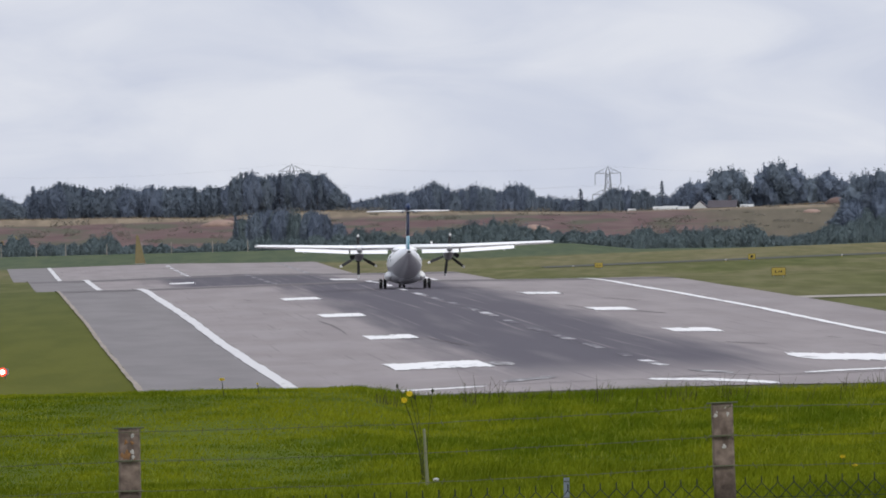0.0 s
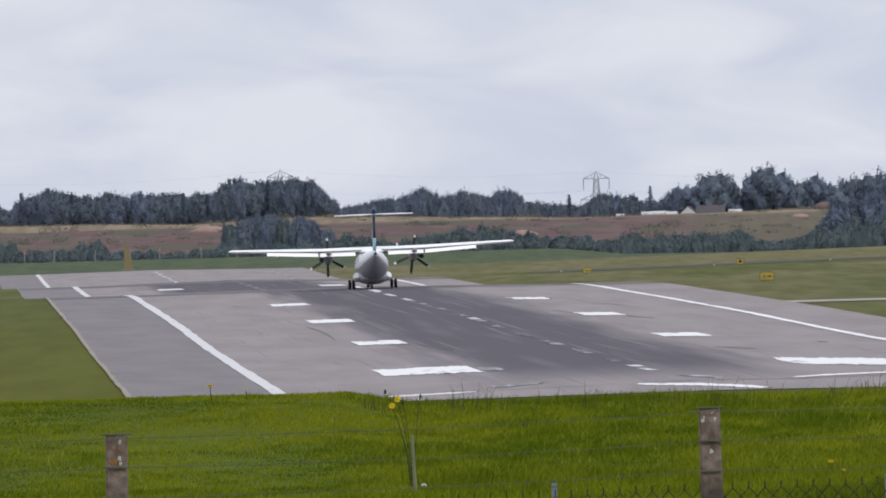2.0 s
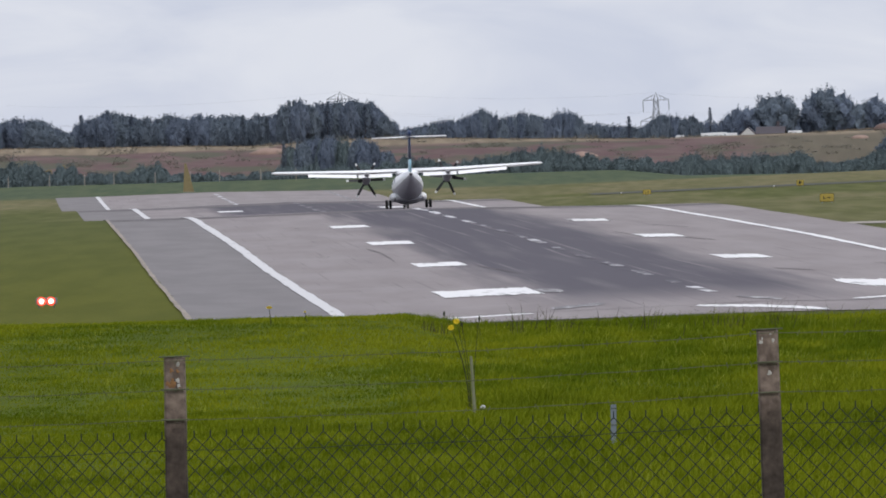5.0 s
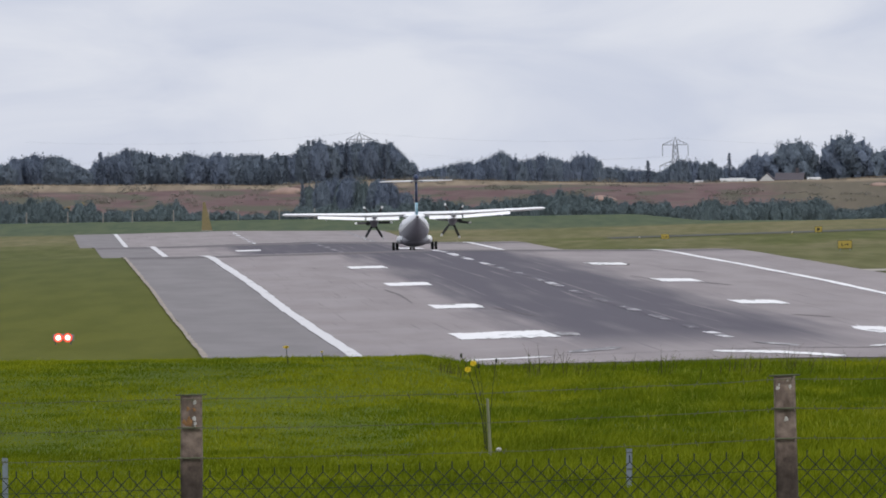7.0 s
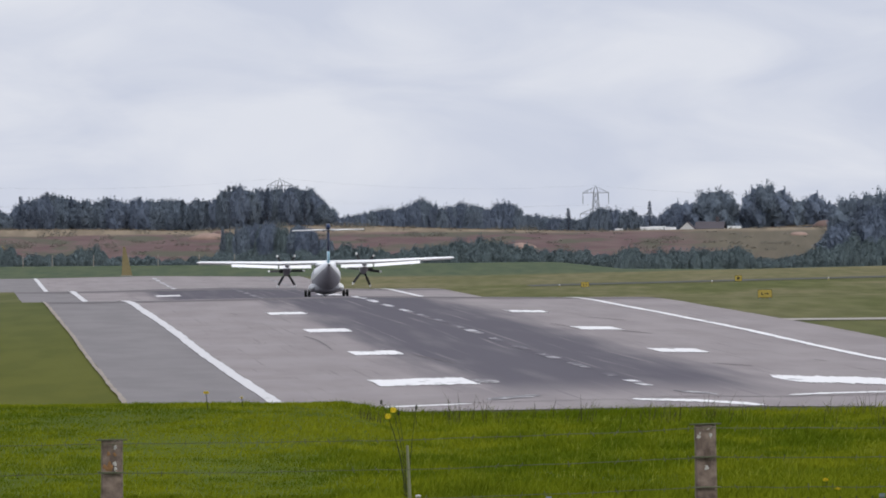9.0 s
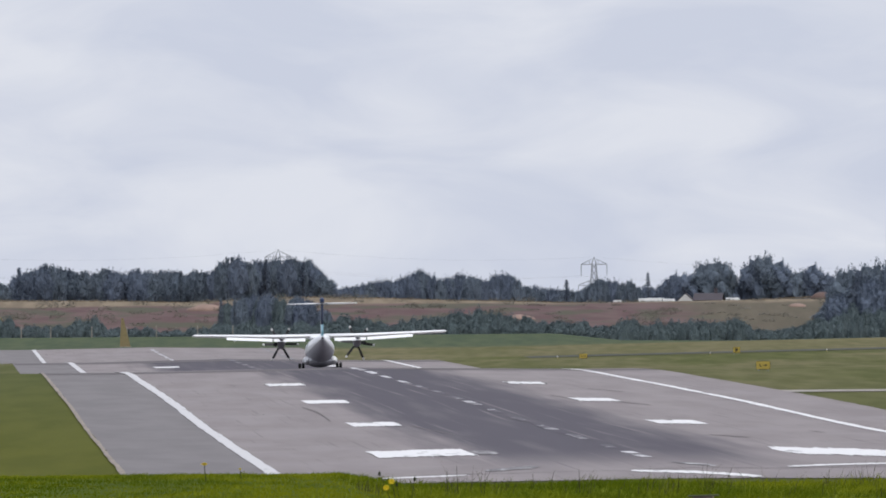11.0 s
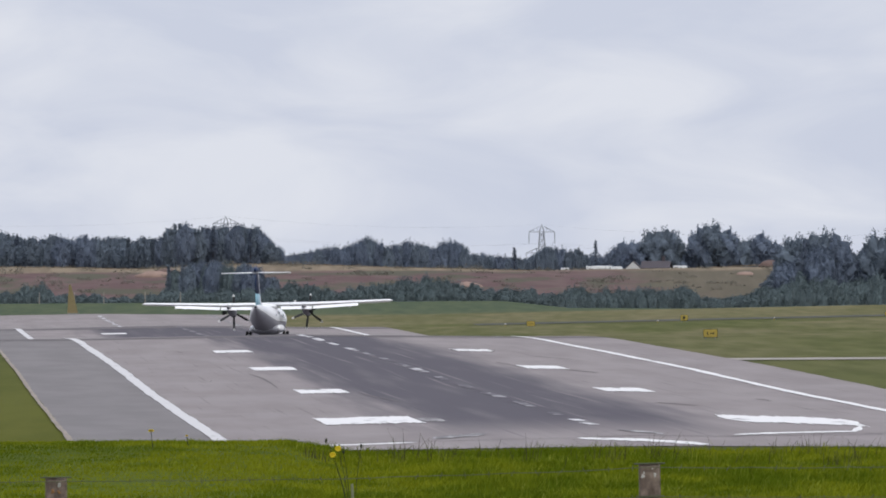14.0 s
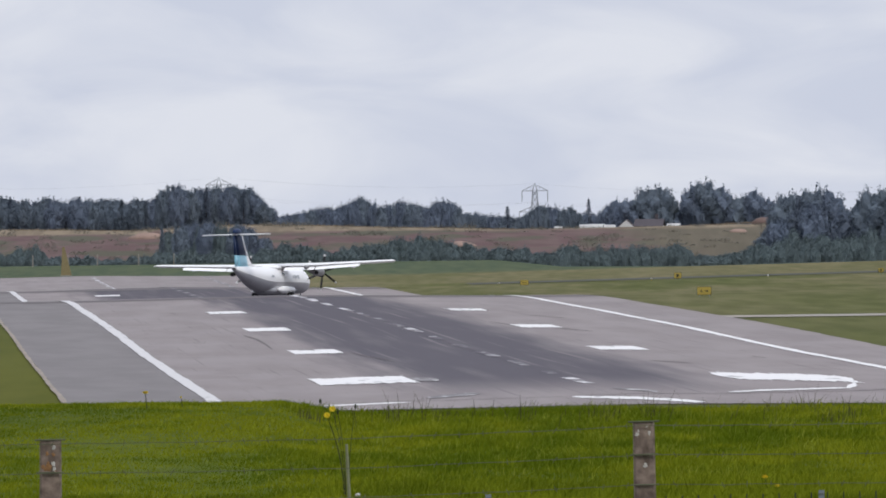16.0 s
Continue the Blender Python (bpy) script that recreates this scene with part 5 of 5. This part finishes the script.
def build_far_post(bearing, d):
    x, y, z = spot(bearing, d)
    p = thing("boundary_post", pose(x, y, z), "pale concrete post of the far boundary fence", "fence post", "far fence posts")
    b = bmesh.new()
    loft(b, [[(sx * w, sy * w, q) for sx, sy in ((-1, -1), (1, -1), (1, 1), (-1, 1))] for q, w in ((-0.2, 0.10), (2.0, 0.085))])
    part("shaft", b, M_CONCRETE, p)
    part("crank", add_tube(bmesh.new(), (0, 0, 2.0), (0, 0.3, 2.35), 0.08, 0.06, 6), M_CONCRETE, p, "cranked post top")


for k in range(9):
    build_far_post(-28.4 + 2.08 * k + (0.25 if k % 3 else -0.1), 3468)


def build_marker():
    x, y, z = spot(-17.9, 3300)
    p = thing("yellow_marker", pose(x, y, z), "tall faded yellow triangular marker board on posts", "marker")
    b = bmesh.new()
    loft(b, [[(-0.95, yy, 0.1), (1.15, yy, 0.1), (-0.2, yy, 5.6), (-0.6, yy, 5.6)] for yy in (-0.06, 0.06)])
    part("board", b, M_MARKER, p)
    for s in (-0.7, 0.7):
        part("strut", add_tube(bmesh.new(), (s, 0.1, -0.2), (s * 0.4, 0.1, 3.4), 0.06, seg=6), M_GALV, p)
    part("foot", add_box(bmesh.new(), (2.4, 0.6, 0.2), (0.1, 0.1, 0.0), 0.04), M_CONCRETE, p)


build_marker()


def build_sign(bearing, d, w, h, arrow):
    x, y, z = spot(bearing, d)
    p = thing("taxiway_sign", pose(x, y, z, 0, 0, TREE_RNG.uniform(-8, 8)), "yellow airfield guidance sign with black bars on short legs", "sign", "airfield signs")
    part("panel", add_box(bmesh.new(), (w, 0.16, h), (0, 0, h / 2 + 0.18), 0.03), M_YELLOW, p)
    part("rim", add_box(bmesh.new(), (w + 0.06, 0.1, h + 0.06), (0, 0.04, h / 2 + 0.18), 0.02), M_BLACK, p)
    for s in (-0.35, 0.35):
        part("leg", add_tube(bmesh.new(), (s * w, 0, -0.05), (s * w, 0, 0.22), 0.04, seg=6), M_GALV, p)
    zc = h / 2 + 0.18
    bars = [(-0.22, 0.0, 0.07, 0.34), (-0.17, -0.14, 0.16, 0.07), (0.12, 0.0, 0.26, 0.09), (0.22, 0.0, 0.08, 0.24)] if arrow else [(-0.1, 0, 0.18, 0.6), (0.08, 0.05, 0.2, 0.4)]
    for bx, bz, bw, bh in bars:
        part("black_bar", add_box(bmesh.new(), (bw * w, 0.02, bh * h), (bx * w, -0.09, zc + bz * h)), M_BLACK, p)


build_sign(19.75, 1600, 1.3, 0.72, True)
build_sign(9.15, 2290, 1.05, 0.62, True)
build_sign(18.2, 2335, 0.95, 0.75, False)
build_sign(30.2, 2335, 0.7, 0.55, False)

M_RED_LAMP = bpy.data.materials.new("red_lamp_glass")
M_RED_LAMP.use_nodes = True
_b = M_RED_LAMP.node_tree.nodes["Principled BSDF"]
_b.inputs["Base Color"].default_value = (0.5, 0.05, 0.03, 1)
_b.inputs["Emission Color"].default_value, _b.inputs["Emission Strength"].default_value = (1.0, 0.50, 0.42, 1), 4.0
# glare round each lens, built as a glowing red disc
M_RED_HALO = bpy.data.materials.new("red_lamp_halo")
M_RED_HALO.use_nodes = True
_b = M_RED_HALO.node_tree.nodes["Principled BSDF"]
_b.inputs["Base Color"].default_value = (0.4, 0.04, 0.03, 1)
_b.inputs["Emission Color"].default_value, _b.inputs["Emission Strength"].default_value = (1.0, 0.10, 0.05, 1), 1.0


def build_slope_light():
    x, y, z = spot(-26.45, 1003)
    p = thing("approach_slope_light", pose(x, y, z), "approach slope light unit with two lit red lamps in the grass", "airfield light")
    part("housing", add_box(bmesh.new(), (1.25, 0.9, 0.42), (0, 0.3, 0.42), 0.05), M_GALV, p)
    for s in (-0.45, 0.45):
        part("leg", add_tube(bmesh.new(), (s, 0.3, -0.1), (s, 0.3, 0.25), 0.04, seg=6), M_GALV, p)
    for s in (-0.28, 0.28):
        rim = part("lamp_rim", add_tube(bmesh.new(), (s, -0.16, 0.42), (s, -0.22, 0.42), 0.27, 0.27, 18), M_RED_HALO, p, "red glare round the lamp, built as a glowing disc")
        part("lamp_lens", add_tube(bmesh.new(), (s, -0.2, 0.42), (s, -0.25, 0.42), 0.165, 0.15, 18), M_RED_LAMP, rim, "bright red lamp lens")


build_slope_light()


def build_edge_light(v, d):
    x = axis(d) + v
    p = thing("runway_light", pose(x, d, gz(x, d)), "small white runway edge light on a short stem", "airfield light", "runway edge lights")
    part("stem", add_tube(bmesh.new(), (0, 0, -0.05), (0, 0, 0.2), 0.05, seg=8), M_YELLOW, p)
    b = bmesh.new()
    bmesh.ops.create_icosphere(b, subdivisions=2, radius=0.11, matrix=Matrix.Translation((0, 0, 0.27)))
    part("lens", b, M_RENDER, p, "", True)


for v, d in ((66, 2330), (82, 2330), (45, 2330)):
    build_edge_light(v, d)
# dark strip added for the shade line at the far crest
tagged(strip("crest_shade_strip", 2922, 2958, 62, 210, M_CREST_SHADE, 0.06, cols=[62, 80, 100, 120, 140, 170, 210]), "dark strip standing for the shade line at the far crest", "taxiway", kind="structure")
tagged(strip("taxiway", 1374, 1392, 28.9, 140, M_CONCRETE, 0.06, cols=[28.9, 60, 100, 140]), "pale concrete taxiway joining the runway", "taxiway", kind="structure")


# ---- foreground meadow ----
def build_grass(name, count, d0, d1, h0, h1, width, mat, label, seed, b0=-32.5, b1=33.5, lean=0.35, patchy=0.5):
    """Many bent blades, three triangles each."""
    rng = np.random.default_rng(seed)
    d = np.sqrt(rng.uniform(d0 * d0, d1 * d1, count))
    x = rng.uniform(b0, b1, count) / 1000 * d
    # tussocks: part of the blades gather round scattered centres
    n_c = max(1, count // 14)
    cd = np.sqrt(rng.uniform(d0 * d0, d1 * d1, n_c))
    cx = rng.uniform(b0, b1, n_c) / 1000 * cd
    ch = rng.normal(0, 1, n_c)
    own = rng.integers(0, n_c, count)
    tuft = rng.random(count) < 0.6
    x = np.where(tuft, cx[own] + rng.normal(0, 0.07, count), x)
    d = np.where(tuft, cd[own] + rng.normal(0, 0.12, count), d)
    jit = np.where(tuft, ch[own], 0)
    wave = 0.5 + 0.25 * np.sin(d * 0.42 + 1.3 * np.sin(x * 0.8)) + 0.25 * np.sin(x * 2.1 + d * 0.13)
    h = rng.uniform(h0, h1, count) * (1 - patchy + patchy * 1.3 * wave) * np.clip(1 + 0.25 * jit, 0.5, 1.6)
    # mown short on one side, left to grow on the other
    h = h * np.where(d < 300, 0.42 + 0.58 * np.clip((x / d * 1000 + 8) / 10, 0, 1), 1)
    z = ground_z(x, d)
    a = rng.uniform(0, 2 * np.pi, count)
    ln = np.abs(rng.normal(0, lean, count)) * h
    dx, dy = np.cos(a) * ln + 0.12 * h, np.sin(a) * ln
    wx, wy = -np.sin(a) * width, np.cos(a) * width
    face = rng.random(count) < 0.7
    wx = np.where(face, width, wx)
    wy = np.where(face, 0, wy)
    base = np.stack([x, d, z - 0.01], -1)
    w = np.stack([wx, wy, np.zeros(count)], -1) / 2
    mid = base + np.stack([dx * 0.3, dy * 0.3, h * 0.6], -1)
    tip = base + np.stack([dx, dy, h], -1)
    v = np.stack([base - w, base + w, mid + w * 0.75, mid - w * 0.75, tip], 1).reshape(-1, 3)
    k = np.arange(count)[:, None] * 5
    quads = (k + np.array([0, 1, 2, 3])).astype(np.int32)
    tris = (k + np.array([3, 2, 4])).astype(np.int32)
    me = bpy.data.meshes.new(name)
    me.vertices.add(len(v))
    me.vertices.foreach_set("co", v.astype(np.float32).ravel())
    loops = np.concatenate([quads.ravel(), tris.ravel()])
    me.loops.add(len(loops))
    me.loops.foreach_set("vertex_index", loops)
    me.polygons.add(count * 2)
    me.polygons.foreach_set("loop_start", np.concatenate([np.arange(count) * 4, count * 4 + np.arange(count) * 3]).astype(np.int32))
    me.update(calc_edges=True)
    me.materials.append(mat)
    return tagged(new(name, me), label, "grass", kind="stuff")


build_grass("grass", 280000, 106, 214, 0.05, 0.13, 0.009, M_GRASS, "lush bright green grass in front of the runway", 3, lean=0.7)
build_grass("deep_grass", 90000, 106, 152, 0.09, 0.19, 0.010, M_GRASS_DEEP, "deeper green, taller grass towards the fence", 5, lean=0.6)
build_grass("pale_grass", 9000, 108, 206, 0.08, 0.17, 0.008, M_STRAW_GREEN, "paler yellowish grass stems among the green", 4, lean=0.5)
build_grass("grass_stalks", 260, 192, 206, 0.15, 0.38, 0.0075, M_STRAW, "thin dry seed stalks standing over the grass", 6, b0=-4, b1=33, lean=0.45, patchy=0.2)


def build_weed():
    x, y, z = spot(-1.45, 150)
    p = thing("flowering_weed", pose(x, y, z), "tall thin weed with two yellow flower heads and dark buds", "plant")
    rng = random.Random(8)
    stems = [(-0.108, 0.79, True), (-0.15, 0.735, True), (-0.067, 0.77, False), (0.07, 0.82, False), (-0.20, 0.87, False)]
    for dx, h, flower in stems:
        b = bmesh.new()
        pts = [Vector((dx * 0.15 + (dx * u * u), rng.uniform(-0.01, 0.01), h * u)) for u in (0, 0.25, 0.45, 0.62, 0.8, 0.92, 1.0)]
        for k, (q, r) in enumerate(zip(pts, pts[1:])):
            add_tube(b, q, r, 0.0036 - 0.0003 * k, 0.0033 - 0.0003 * k, 5)
        part("stem", b, M_STEM, p)
        b = bmesh.new()
        if flower:
            for k in range(16):
                a = k * math.pi / 8
                add_tube(b, pts[-1], pts[-1] + Vector((math.cos(a) * 0.027, -0.010, 0.010 + math.sin(a) * 0.024)), 0.008, 0.005, 4)
            part("flower_head", b, M_PETAL, p, "yellow flower head")
        else:
            bmesh.ops.create_icosphere(b, subdivisions=1, radius=0.016, matrix=Matrix.Translation(pts[-1]) @ Matrix.Diagonal((0.8, 0.8, 1.5, 1)))
            part("bud", b, M_STEM, p, "dark closed bud")


def build_stick():
    x, y, z = spot(-1.33, 148)
    p = thing("marker_stick", pose(x, y, z - 0.03, 0, -2.2, 0), "thin bleached wooden stick standing in the grass", "stick")
    b = bmesh.new()
    loft(b, [[(math.cos(a) * r, math.sin(a) * r, q) for a in np.linspace(0, 2 * math.pi, 9)[:-1]] for q, r in ((0, 0.017), (0.25, 0.014), (0.54, 0.012), (0.55, 0.009))])
    part("shaft", b, M_STICK, p)
    part("stone", bmesh_stone((0.075, -0.02, 0.1), 0.022), M_LICHEN, p, "small white lump at the foot")


def bmesh_stone(at, r):
    b = bmesh.new()
    bmesh.ops.create_icosphere(b, subdivisions=2, radius=r, matrix=Matrix.Translation(at) @ Matrix.Diagonal((1.2, 1, 0.8, 1)))
    return b


def build_stake(bearing, d, high):
    x, y, z = spot(bearing, d)
    p = thing("steel_stake", pose(x, y, z, 0, TREE_RNG.uniform(-1, 1), 0), "short galvanised steel angle stake in the grass", "stake", "steel stakes")
    b = bmesh.new()
    loft(b, [[(sx, sy, q) for sx, sy in ((-0.022, -0.022), (0.022, -0.022), (0.022, -0.016), (-0.016, -0.016), (-0.016, 0.022), (-0.022, 0.022))] for q in (-0.1, high)])
    part("angle_bar", b, M_GALV, p)
    for q in (high - 0.03, high - 0.16):
        part("tie", add_tube(bmesh.new(), (-0.026, -0.026, q), (0.026, -0.026, q), 0.004, seg=5), M_WIRE, p)


def build_flower(bearing, d, high, size):
    x, y, z = spot(bearing, d)
    p = thing("wild_flower", pose(x, y, z), "small yellow wild flower on a thin stem", "flower", "wild flowers")
    part("stem", add_tube(bmesh.new(), (0.02, 0, -0.02), (0, 0, high), 0.006, 0.004, 5), M_STEM, p)
    b = bmesh.new()
    for k in range(12):
        a = k * math.pi / 6
        add_tube(b, (0, 0, high), (math.cos(a) * size, -0.005, high + 0.008 + abs(math.sin(a)) * size * 0.6), 0.008, 0.004, 4)
    part("flower_head", b, M_PETAL, p, "yellow petals")


build_weed()
build_stick()
for bearing, d, high in ((6.82, 133, 0.36), (-30.0, 133, 0.36), (26.5, 133, 0.36)):
    build_stake(bearing, d, high)
for bearing, d, high, size in ((-13.3, 197, 0.19, 0.034), (-11.2, 198, 0.12, 0.012), (23.2, 150, 0.14, 0.03), (23.9, 148, 0.10, 0.022)):
    build_flower(bearing, d, high, size)

build_grass("dry_grass", 16000, 3690, 3716, 0.10, 0.28, 0.22, M_DRY, "dry straw coloured grass along the top of the bank", 9, b0=-33, b1=34, lean=0.4)

motions()
